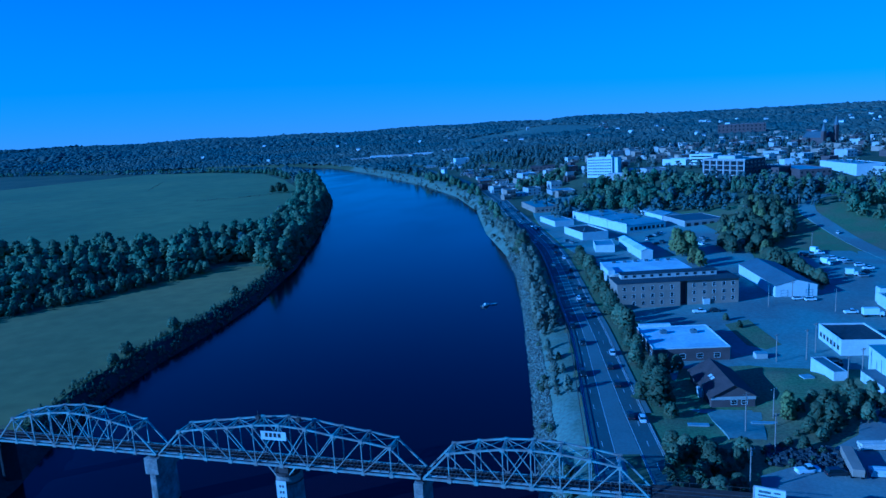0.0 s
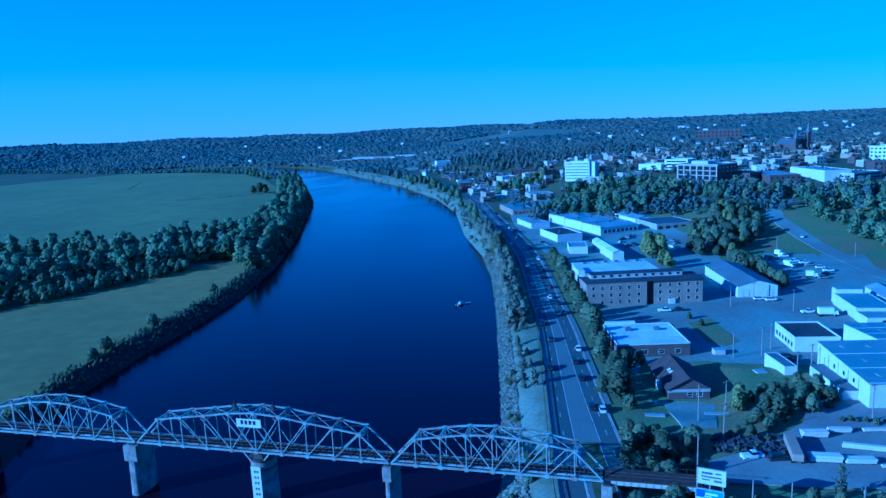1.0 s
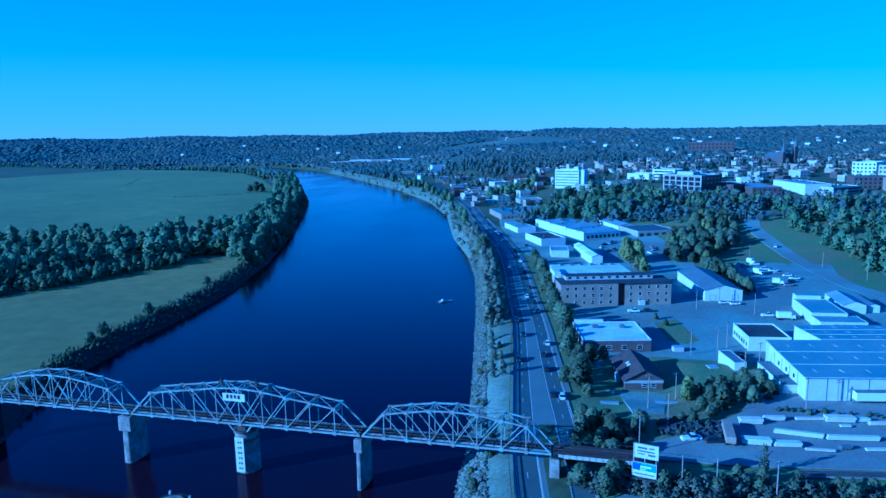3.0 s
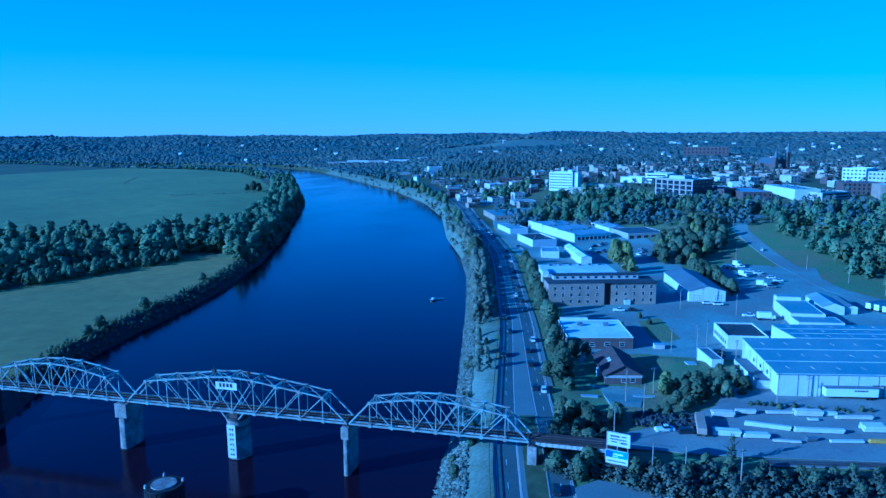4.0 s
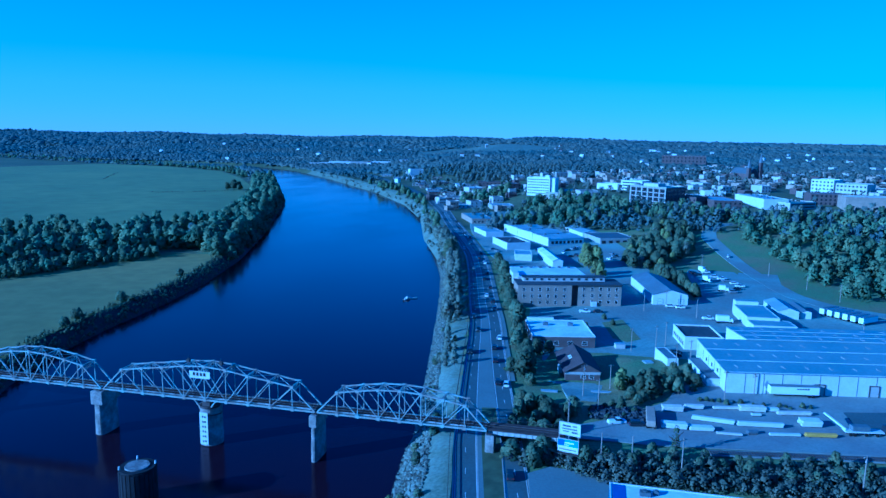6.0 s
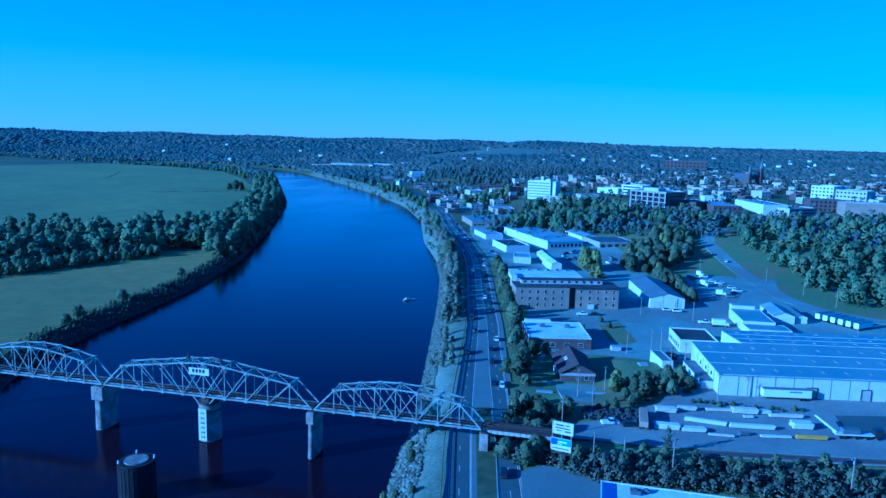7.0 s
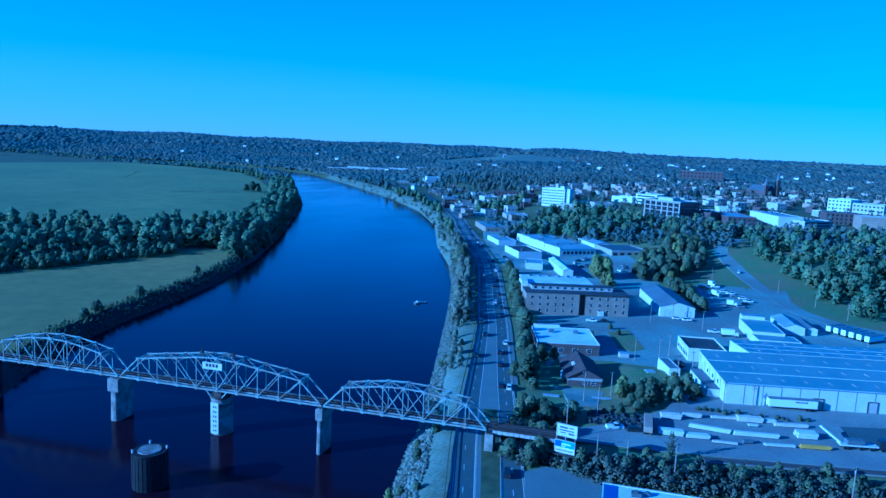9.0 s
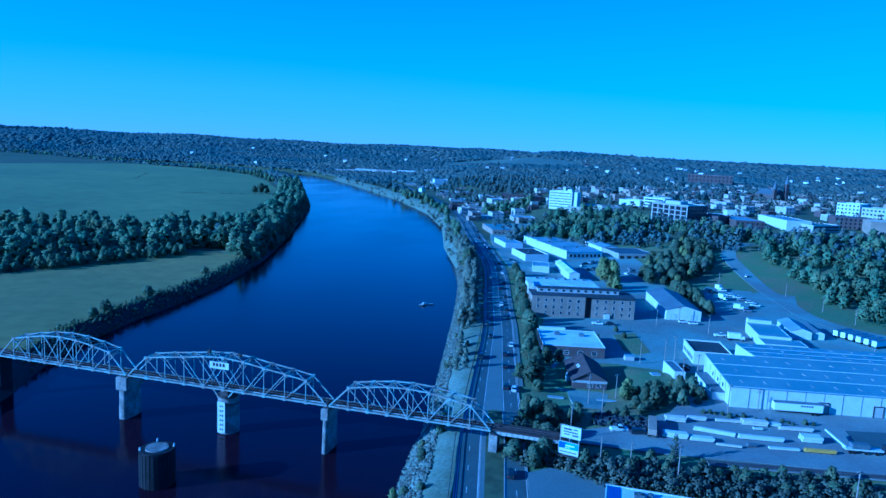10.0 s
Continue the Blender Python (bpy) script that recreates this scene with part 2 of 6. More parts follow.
def sheet(name, pts, z, material, label, category, kind="structure", thick=0.25, gz=None):
    """A flat sheet of paving or crop with its own thickness, by its corners in the plan."""
    bm = bmesh.new()
    vs = [bm.verts.new((x, y, z)) for x, y in pts]
    f = bm.faces.new(vs)
    if f.normal.z < 0:
        f.normal_flip()
    g = bmesh.ops.extrude_face_region(bm, geom=[f])
    bmesh.ops.translate(bm, verts=[v for v in g["geom"] if isinstance(v, bmesh.types.BMVert)], vec=(0, 0, -thick))
    bmesh.ops.recalc_face_normals(bm, faces=bm.faces[:])
    ob = new(name, finish(name, bm, material))
    return tagged(ob, label, category, kind=kind)

# ---- plan ----
R_Y = [-5000, -600, -200, -21, 8, 23, 99, 181, 265, 335, 430, 583, 735, 907, 1085, 1294, 1435, 1551, 1620, 1650]
R_X = [500, 130, 92, 65, 61, 60, 46, 30, 12, -8, -43, -87, -150, -247, -366, -512, -622, -725, -830, -3200]
L_Y = [-5000, -600, -200, -40, 0, 24, 58, 102, 152, 203, 288, 418, 709, 1062, 1435, 1545, 1578]
L_X = [330, -20, -55, -72, -83, -95, -106, -113, -117, -125, -147, -194, -314, -504, -726, -960, -3200]
C_Y = [-5000, -600, -200, -29, 5, 61, 100, 142, 170, 248, 312, 391, 503, 606, 746, 900, 1085, 1300, 1450]
C_X = [560, 178, 125, 94.4, 87.5, 77.7, 71.2, 64.2, 57.7, 42.2, 28, 4, -32, -63, -114, -185, -278, -400, -520]

def bank_right(y):
    return np.interp(y, R_Y, R_X)

def bank_left(y):
    return np.interp(y, L_Y, L_X)

def road_x(y):
    """The road's middle, smoothed a little along its length."""
    return (np.interp(y - 18, C_Y, C_X) + np.interp(y, C_Y, C_X) * 2 + np.interp(y + 18, C_Y, C_X)) / 4

def step(a, b, v):
    t = np.clip((v - a) / (b - a), 0, 1)
    return t * t * (3 - 2 * t)

def height(x, y):
    """The ground's height over the river's level."""
    x, y = np.asarray(x, float), np.asarray(y, float)
    dr, dl = (x - bank_right(y)) * 0.93, (bank_left(y) - x) * 0.93
    dr = np.where(y > 1640, 0.4 * (y - 1640) + 0 * x, dr)
    dr = np.where((y > 1470) & (y <= 1640), np.minimum(dr, dr * 0.6), dr)
    r = np.hypot(x - 100, y)
    inland = x - road_x(np.minimum(y, 1450))
    right = -4 + 11.8 * step(-6, 13, dr) + 0.55 * step(13, 17, dr)
    lots = step(14, 24, inland) * step(44, 60, y) * (1 - step(340, 430, y))
    right = right - 1.15 * lots
    yard = step(118, 130, x) * (1 - step(92, 102, y)) * step(-400, -300, y)
    right = right + 0.95 * step(20, 34, inland) * (1 - step(44, 60, y)) + yard * 2.1 * step(44, 60, y)
    town = 15 * step(60, 230, inland) * step(300, 520, y) + 10 * step(20, 140, inland) * step(560, 720, y)
    right = right + town * step(13, 40, dr)
    left = -4 + 9.9 * step(-6, 10, dl)
    low = np.where(dl > -200, np.where(dl > dr, left, right), right)
    # wooded hills round the valley
    wob = 9 * np.sin(x / 310 + 1) * np.cos(y / 420) + 6 * np.sin(x / 130 + y / 170)
    hills = step(1560, 2300, y + 0.12 * np.abs(x + 600)) * (27 + 0.7 * wob) * (1 - 0.8 * step(-1000, 500, x)) + (45 - 10 * step(-900, 900, x)) * step(2000, 4700, r)
    hills = hills * np.where(dr < 60, step(0, 60, dr), 1)
    left_hills = step(1250, 1900, -x - 300 + 0.25 * y) * 9
    near_side = step(900, 2500, -y) * 40
    return low + np.where((dl > 0) | (dr > 0), hills + left_hills * (dl > 0) + near_side, 0)

def gz(x, y):
    return float(height(x, y))

# ---- ground and water ----
def axis(edges):
    out = []
    for a, b, s in edges:
        out += list(np.arange(a, b, s))
    return np.array(out + [edges[-1][1]])

def ground():
    xs = axis([(-4900, -1600, 110), (-1600, -700, 30), (-700, -260, 10), (-260, 240, 4), (240, 700, 12), (700, 1600, 40), (1600, 4900, 110)])
    ys = axis([(-4900, -700, 200), (-700, -120, 20), (-120, 440, 4), (440, 1100, 11), (1100, 1700, 15), (1700, 2600, 40), (2600, 4950, 110)])
    X, Y = np.meshgrid(xs, ys)
    Z = height(X, Y)
    v = np.stack([X.ravel(), Y.ravel(), Z.ravel()], 1)
    nx, ny = len(xs), len(ys)
    i = (np.arange(ny - 1)[:, None] * nx + np.arange(nx - 1)[None, :]).ravel()
    q = np.stack([i, i + 1, i + nx + 1, i + nx], 1)
    me = bpy.data.meshes.new("ground")
    me.from_pydata(v.tolist(), [], q.tolist())
    c = v[q].mean(1)
    dr, dl = c[:, 0] - bank_right(c[:, 1]), bank_left(c[:, 1]) - c[:, 0]
    idx = np.zeros(len(q), int)
    idx[(dl > 0) & (dl < 34) & (c[:, 1] < 300)] = 2
    idx[(dl > -8) & (dl < 11)] = 1
    idx[(dr > -8) & (dr < np.where(c[:, 1] < 400, 40, 18)) & (c[:, 1] < 1500)] = 2
    inland = c[:, 0] - road_x(c[:, 1])
    idx[(inland > 0) & (c[:, 1] < 450) & (c[:, 0] < 330)] = 2
    idx[(dr > -8) & (inland < -8) & (c[:, 1] < 330)] = 3
    idx[(dr > -8) & (dr < 26) & (c[:, 1] > 330)] = 3
    idx[(c[:, 1] > 1380) & (idx > 0)] = 0
    idx[((c[:, 0] + 330) / 300) ** 2 + ((c[:, 1] - 2540) / 560) ** 2 < 1] = 3
    for m in ("ground", "mud", "grass", "verge"):
        me.materials.append(M[m])
    me.polygons.foreach_set("material_index", idx)
    me.polygons.foreach_set("use_smooth", np.ones(len(q), bool))
    return tagged(new("ground", me), "grass and earth ground along the river valley", "ground", kind="structure")
ground()

def water():
    bm = B()
    vs = [bm.verts.new(p) for p in ((-4900, -4900, 0), (1500, -4900, 0), (1500, 2300, 0), (-4900, 2300, 0))]
    bm.faces.new(vs)
    return tagged(new("water", finish("water", bm, M["water"])), "calm dark river water with faint ripples", "river", kind="structure")
water()

# ---- road ----
def center(y):
    e = 4.0
    c = Vector((float(road_x(y)), y, 0))
    t = Vector((float(road_x(y + e) - road_x(y - e)), 2 * e, 0)).normalized()
    return c, Vector((t.y, -t.x, 0))

ROAD_Z = 8.5

def strip(name, o0, o1, y0, y1, z, material, label, category, ds=6.0, thick=0.2, base=None, kind="structure"):
    """A band that follows the road between two offsets from its middle; offsets may change along it."""
    bm = B()
    rows = []
    n = max(2, int((y1 - y0) / ds) + 1)
    for k in range(n):
        y = y0 + (y1 - y0) * k / (n - 1)
        c, nn = center(y)
        a, b = (o(y) if callable(o) else o for o in (o0, o1))
        p, q = c + nn * a, c + nn * b
        rows.append([bm.verts.new((p.x, p.y, z - thick)), bm.verts.new((p.x, p.y, z)), bm.verts.new((q.x, q.y, z)), bm.verts.new((q.x, q.y, z - thick))])
    for r, s in zip(rows, rows[1:]):
        for i in range(3):
            bm.faces.new((r[i], r[i + 1], s[i + 1], s[i]))
    bmesh.ops.recalc_face_normals(bm, faces=bm.faces[:])
    me = finish(name, bm, material)
    ob = new(name, me)
    if base:
        ob.parent = base
        return ob
    return tagged(ob, label, category, kind=kind)

EDGE_Y = [-29, 5, 61, 100, 142, 250]
def lane_l0(y): return float(np.interp(y, EDGE_Y, [-9.3, -9.5, -8.1, -7.2, -6.8, -6.6]))
def lane_l1(y): return float(np.interp(y, EDGE_Y, [-3.4, -3.3, -2.7, -2.3, -1.8, -1.7]))
def lane_r0(y): return float(np.interp(y, EDGE_Y, [3.3, 3.9, 2.5, 1.9, 1.3, 1.2]))
def lane_r1(y): return float(np.interp(y, EDGE_Y, [9.3, 9.5, 8.2, 7.4, 6.9, 6.7]))

road = thing("road", "four-lane riverside asphalt road with a paler turning lane", "road", kind="structure")
strip("carriageway", lane_l0, lane_l1, -600, 1300, ROAD_Z, M["asphalt"], "", "", base=road)
strip("carriageway", lane_r0, lane_r1, -600, 1300, ROAD_Z, M["asphalt"], "", "", base=road)
strip("turn_lane", lane_l1, lane_r0, 30, 1300, ROAD_Z - 0.004, M["median"], "", "", base=road)
strip("paved_median", lambda y: lane_l1(y) + 0.3, lambda y: lane_l1(y) + 1.5, -600, 30, ROAD_Z + 0.13, M["median"], "", "", base=road)
strip("grass_median", lambda y: lane_l1(y) + 1.5, lambda y: lane_r0(y) - 0.3, -600, 30, ROAD_Z + 0.14, M["ground"], "", "", base=road)
for o in (lambda y: lane_l1(y), lambda y: lane_r0(y) - 0.3):
    strip("kerb", o, lambda y, o=o: o(y) + 0.3, -600, 30, ROAD_Z + 0.16, M["kerb"], "", "", base=road)
strip("kerb", lambda y: lane_r1(y), lambda y: lane_r1(y) + 0.35, -600, 700, ROAD_Z + 0.14, M["kerb"], "", "", base=road)
strip("kerb", lambda y: lane_l0(y) - 0.35, lane_l0, -600, 700, ROAD_Z + 0.14, M["kerb"], "", "", base=road)
strip("footpath", lambda y: lane_r1(y) + 0.6, lambda y: lane_r1(y) + 2.2, 55, 500, ROAD_Z + 0.1, M["median"], "", "", base=road)
for o in (lambda y: lane_l0(y) + 0.3, lambda y: lane_l1(y) - 0.25, lambda y: lane_r0(y) + 0.2, lambda y: lane_r1(y) - 0.4):
    strip("edge_line", o, lambda y, o=o: o(y) + 0.18, -200, 600, ROAD_Z + 0.006, M["line"], "", "", thick=0.004, base=road)
dash_bm = B(); box(dash_bm, 0, 0, 0, 0.16, 3.2, 0.012)
DASH = finish("lane_dash", dash_bm, M["line"])
for o in (lambda y: (lane_l0(y) + lane_l1(y)) / 2, lambda y: (lane_r0(y) + lane_r1(y)) / 2):
    for k in range(48):
        y = -60 + k * 12
        c, nn = center(y)
        p = c + nn * float(o(y))
        share("lane_dash", DASH, road, (p.x, p.y, ROAD_Z + 0.007), math.atan2(nn.y, nn.x))

# ---- bridge ----
def truss_span(name, label, nodes, tops, near, far, zb, group="bridge spans"):
    """A through-truss span: nodes along the deck, tops for the inner nodes."""
    sp = thing(name, label, "bridge", group=group)
    half = len(nodes) // 2
    for y in (near, far):
        bm = B(); beam(bm, (nodes[0], y, zb), (nodes[-1], y, zb), 0.4, 0.46); part("bottom_chord", bm, M["steel"], sp)
        tp = [(nodes[0], zb)] + [(n, t) for n, t in zip(nodes[1:-1], tops)] + [(nodes[-1], zb)]
        for (x0, z0), (x1, z1) in zip(tp, tp[1:]):
            bm = B(); beam(bm, (x0, y, z0), (x1, y, z1), 0.36, 0.38)
            part("end_post" if min(z0, z1) == zb else "top_chord", bm, M["steel"], sp)
        for i, (x, z) in enumerate(tp[1:-1], 1):
            bm = B(); beam(bm, (x, y, zb), (x, y, z), 0.21); part("vertical", bm, M["steel"], sp)
            for zz in (z - 0.1, zb):
                bm = B(); box(bm, x, y, zz, 1.0, 0.56, 0.85); part("gusset_plate", bm, M["steel"], sp)
            j = i + 1 if i < half else i - 1
            if i != half:
                bm = B(); beam(bm, (x, y, z), (nodes[j], y, zb), 0.22); part("diagonal", bm, M["steel"], sp)
                if abs(i - half) == 1:
                    bm = B(); beam(bm, (x, y, zb), (nodes[half], y, tops[half - 1]), 0.17); part("diagonal", bm, M["steel"], sp)
    for i, x in enumerate(nodes):
        bm = B(); box(bm, x, (near + far) / 2, zb - 0.25, 0.5, far - near, 0.9); part("floor_beam", bm, M["dark_steel"], sp)
    for i in range(1, len(nodes) - 1):
        x, z = nodes[i], tops[i - 1]
        bm = B(); beam(bm, (x, near, z), (x, far, z), 0.35); beam(bm, (x, near, z - 1.5), (x, far, z - 1.5), 0.25)
        beam(bm, (x, near, z - 1.5), (x, far, z), 0.16); beam(bm, (x, far, z - 1.5), (x, near, z), 0.16)
        part("sway_frame", bm, M["steel"], sp)
        if i < len(nodes) - 2:
            x2, z2 = nodes[i + 1], tops[i]
            bm = B(); beam(bm, (x, near, z), (x2, far, z2), 0.13); beam(bm, (x, far, z), (x2, near, z2), 0.13); part("lateral_brace", bm, M["steel"], sp)
    mid = (near + far) / 2
    for dy in (-1.1, 1.1):
        bm = B(); beam(bm, (nodes[0], mid + dy, zb + 0.1), (nodes[-1], mid + dy, zb + 0.1), 0.4, 0.7); part("stringer", bm, M["dark_steel"], sp)
    for dy in (-0.75, 0.75):
        bm = B(); beam(bm, (nodes[0], mid + dy, zb + 0.78), (nodes[-1], mid + dy, zb + 0.78), 0.1, 0.16); part("rail", bm, M["rail"], sp)
    tb = B(); box(tb, 0, 0, 0, 0.34, 3.2, 0.24)
    TIE = finish("tie", tb, M["tie"])
    n = int((nodes[-1] - nodes[0]) / 0.95)
    for k in range(n):
        share("tie", TIE, sp, (nodes[0] + (k + 0.5) * (nodes[-1] - nodes[0]) / n, mid, zb + 0.58))
    bm = B(); box(bm, (nodes[0] + nodes[-1]) / 2, near + 0.75, zb + 0.4, nodes[-1] - nodes[0], 0.7, 0.06); part("walkway", bm, M["steel"], sp)
    pb = B(); box(pb, 0, 0, 0, 2.0, 0.55, 0.12)
    PLATE = finish("walk_plate", pb, M["offwhite"])
    for k in range(int((nodes[-1] - nodes[0]) / 6.4)):
        for dx in (0.0, 2.3):
            share("walk_plate", PLATE, sp, (nodes[0] + 2.2 + k * 6.4 + dx, near + 0.75, zb + 0.5))
    return sp

NEAR, FAR, ZB = -1.8, 3.6, 15.0
def even(a, b, n):
    return [a + (b - a) * k / n for k in range(n + 1)]
swing = truss_span("swing_span", "pale weathered steel swing-bridge truss on a round pier", even(-33.2, 37.8, 10), [21.9, 23.0, 23.9, 25.0, 25.5, 25.0, 23.9, 23.0, 21.9], NEAR, FAR, ZB)
truss_span("truss_span", "pale weathered steel railway truss over the road", even(38.4, 88.2, 8), [21.6, 22.7, 23.6, 23.9, 23.6, 22.7, 21.6], NEAR, FAR, ZB)
truss_span("truss_span", "pale weathered steel railway truss by the wooded bank", even(-86.0, -33.8, 8), [21.9, 23.3, 24.4, 24.8, 24.4, 23.3, 21.9], NEAR, FAR, ZB)
# name board with plain bars, and the operator's gear on top of the swing span
bm = B(); box(bm, 1.1, NEAR - 0.35, 22.9, 6.8, 0.12, 2.2); board = part("sign_board", bm, M["white"], swing, "white sign board with dark bars")
for k in range(4):
    bm = B(); box(bm, -0.75 + k * 1.15, NEAR - 0.43, 23.1, 0.75, 0.05, 1.05); part("sign_bar", bm, M["dark"], board)
for x in (-4.5, 6.5):
    bm = B(); box(bm, x, 0.9, 26.0, 1.0, 1.0, 0.9); cyl(bm, x, 0.9, 26.4, 27.6, 0.09); part("signal_lamp", bm, M["dark_steel"], swing)
bm = B(); box(bm, 2.3, 0.9, 13.6, 2.6, 4.6, 2.2); cyl(bm, 2.3, 0.9, 12.2, 12.9, 3.1, n=20); part("pivot_table", bm, M["dark_steel"], swing, "dark turning gear under the span")
for x0, x1 in ((0.3, -1.5), (4.2, 6.0)):
    bm = B(); beam(bm, (x0, NEAR, 12.9), (x1, NEAR, ZB), 0.35); part("support_strut", bm, M["steel"], swing)

def approach(name, x0, x1, label, cat="bridge"):
    sp = thing(name, label, cat, group="bridge spans")
    for y in (-0.6, 2.4):
        bm = B(); box(bm, (x0 + x1) / 2, y, ZB - 0.55, x1 - x0, 0.35, 1.5); part("plate_girder", bm, M["offwhite"] if y < 0 else M["dark_steel"], sp)
        for k in range(int((x1 - x0) / 1.6)):
            bm = B(); box(bm, x0 + 0.8 + k * 1.6, y - 0.22, ZB - 0.55, 0.12, 0.14, 1.45); part("stiffener", bm, M["steel"], sp)
    bm = B(); box(bm, (x0 + x1) / 2, 0.9, ZB + 0.35, x1 - x0, 5.4, 0.25); part("deck", bm, M["tie"], sp)
    for dy in (-0.75, 0.75):
        bm = B(); beam(bm, (x0, 0.9 + dy, ZB + 0.56), (x1, 0.9 + dy, ZB + 0.56), 0.1, 0.16); part("rail", bm, M["rail"], sp)
    for y in (-1.7, 3.5):
        bm = B(); beam(bm, (x0, y, ZB + 1.5), (x1, y, ZB + 1.5), 0.08)
        for k in range(int((x1 - x0) / 2.5) + 1):
            beam(bm, (x0 + 0.1 + k * 2.5, y, ZB + 0.4), (x0 + 0.1 + k * 2.5, y, ZB + 1.5), 0.07)
        part("handrail", bm, M["dark_steel"], sp)
    return sp
approach("girder_span", 88.6, 109.5, "short plate-girder railway span with pale side and dark deck")
approach("girder_span", -128, -86.4, "plate-girder railway span leading into the trees")

def pier(name, label, x, y, z0, z1, w, d, material, cap=0.0, round_ends=True):
    p = thing(name, label, "pier", pose(x, y, z0), group="bridge piers")
    bm = B()
    if round_ends:
        ring = []
        for k in range(24):
            a = 2 * math.pi * k / 24
            sx = math.copysign(abs(math.cos(a)) ** 0.6, math.cos(a)) * w / 2
            sy = math.copysign(abs(math.sin(a)) ** 0.6, math.sin(a)) * d / 2
            ring.append((sx, sy))
        lo = [bm.verts.new((a * 1.12, b * 1.06, -5)) for a, b in ring]
        hi = [bm.verts.new((a, b, z1 - z0 - cap)) for a, b in ring]
        bm.faces.new(hi); bm.faces.new(lo[::-1])
        for k in range(24):
            bm.faces.new((lo[k], lo[(k + 1) % 24], hi[(k + 1) % 24], hi[k]))
    else:
        box(bm, 0, 0, (z1 - z0 - cap - 1) / 2, w, d, z1 - z0 - cap + 1)
    part("shaft", bm, material, p)
    if cap:
        bm = B(); box(bm, 0, 0, z1 - z0 - cap / 2, w * 1.22, d * 1.04, cap)
        bmesh.ops.bevel(bm, geom=bm.edges[:], offset=0.12, segments=1, affect='EDGES')
        part("cap", bm, material, p)
    for dy in (NEAR, FAR):
        bm = B(); box(bm, 0, dy - y, z1 - z0 + 0.15, min(w, 1.6), 0.9, 0.3)
        part("bearing", bm, M["dark_steel"], p)
    return p
pier("bridge_pier", "pale concrete river pier with a square cap", -34.9, 1.2, 0, 14.3, 3.4, 8.2, M["pier"], cap=4.4)
pier("bridge_pier", "slim pale concrete river pier near the rocky bank", 37.6, 1.2, 0, 14.3, 1.9, 8.4, M["pier"], cap=3.6)
pier("bridge_pier", "short concrete pier on the grassy road median", 89.0, 0.7, 8.3, 14.0, 2.4, 4.6, M["pier"], cap=0.0, round_ends=False)
pier("bridge_pier", "dark concrete pier at the foot of the wooded bank", -87.0, 1.2, 1.0, 14.3, 1.8, 5.0, M["pier_dark"], cap=1.2)
pier("bridge_pier", "concrete abutment where the track reaches the yard", 109.8, 0.9, 8.0, 14.2, 2.0, 6.4, M["pier"], cap=0.0, round_ends=False)
pivot = thing("pivot_pier", "round pale concrete pivot pier with a white gauge board", "pier", pose(1.8, 2.1, 0), group="bridge piers")
bm = B(); cyl(bm, 0, 0, -5, 11.6, 3.5, 3.3, 28); part("shaft", bm, M["pier"], pivot, smooth=False)
bm = B(); cyl(bm, 0, 0, 11.6, 12.3, 3.6, 3.6, 28); part("top_ring", bm, M["pier"], pivot)
bm = B(); cyl(bm, 0, 0, 9.6, 9.9, 3.55, 3.55, 28); part("band", bm, M["dark_steel"], pivot)
bm = B(); box(bm, -0.45, -3.55, 5.6, 2.7, 0.16, 10.2); gauge = part("gauge_board", bm, M["white"], pivot, "white clearance gauge board with dark marks")
for k in range(6):
    for dx in (-0.35, 0.4):
        bm = B(); box(bm, -0.35 + dx, -3.66, 1.6 + k * 1.55, 0.42, 0.05, 0.62); part("gauge_bar", bm, M["dark"], gauge)
old = thing("round_pier", "dark round fender pier standing free in the river", "pier", pose(3.1, -34.6, 0))
bm = B(); cyl(bm, 0, 0, -5, 9.9, 4.7, 4.45, 32); part("shaft", bm, M["pier_dark"], old)
bm = B(); cyl(bm, 0, 0, 9.9, 10.15, 3.1, 3.0, 28); part("top_slab", bm, M["pier"], old, "pale worn concrete top")
for k in range(26):
    a = 2 * math.pi * k / 26
    bm = B(); box(bm, 4.58, 0, 4.2, 0.16, 0.9, 10.4 + 0.5 * math.sin(k * 2.3), Matrix.Rotation(a, 4, 'Z')); part("fender_timber", bm, M["pier_dark"], old)
for a in (0.6, 2.2, 3.9):
    bm = B(); cyl(bm, 4.3 * math.cos(a), 4.3 * math.sin(a), 9.9, 10.7, 0.28, 0.22); part("mooring_post", bm, M["white"], old)

# ---- buildings ----
def window_mesh(w, h, frame_m="white", glass="glass", bars=1):
    fb = B()
    for sx in (-1, 1):
        box(fb, sx * (w / 2 - 0.05), -0.05, h / 2, 0.1, 0.1, h)
    for z in (0.05, h - 0.05):
        box(fb, 0, -0.05, z, w, 0.1, 0.1)
    if bars:
        box(fb, 0, -0.04, h / 2, w, 0.07, 0.06)
    pb = B(); box(pb, 0, -0.02, h / 2, w - 0.08, 0.03, h - 0.08)
    return finish("window", fb, M[frame_m]), finish("pane", pb, M[glass])

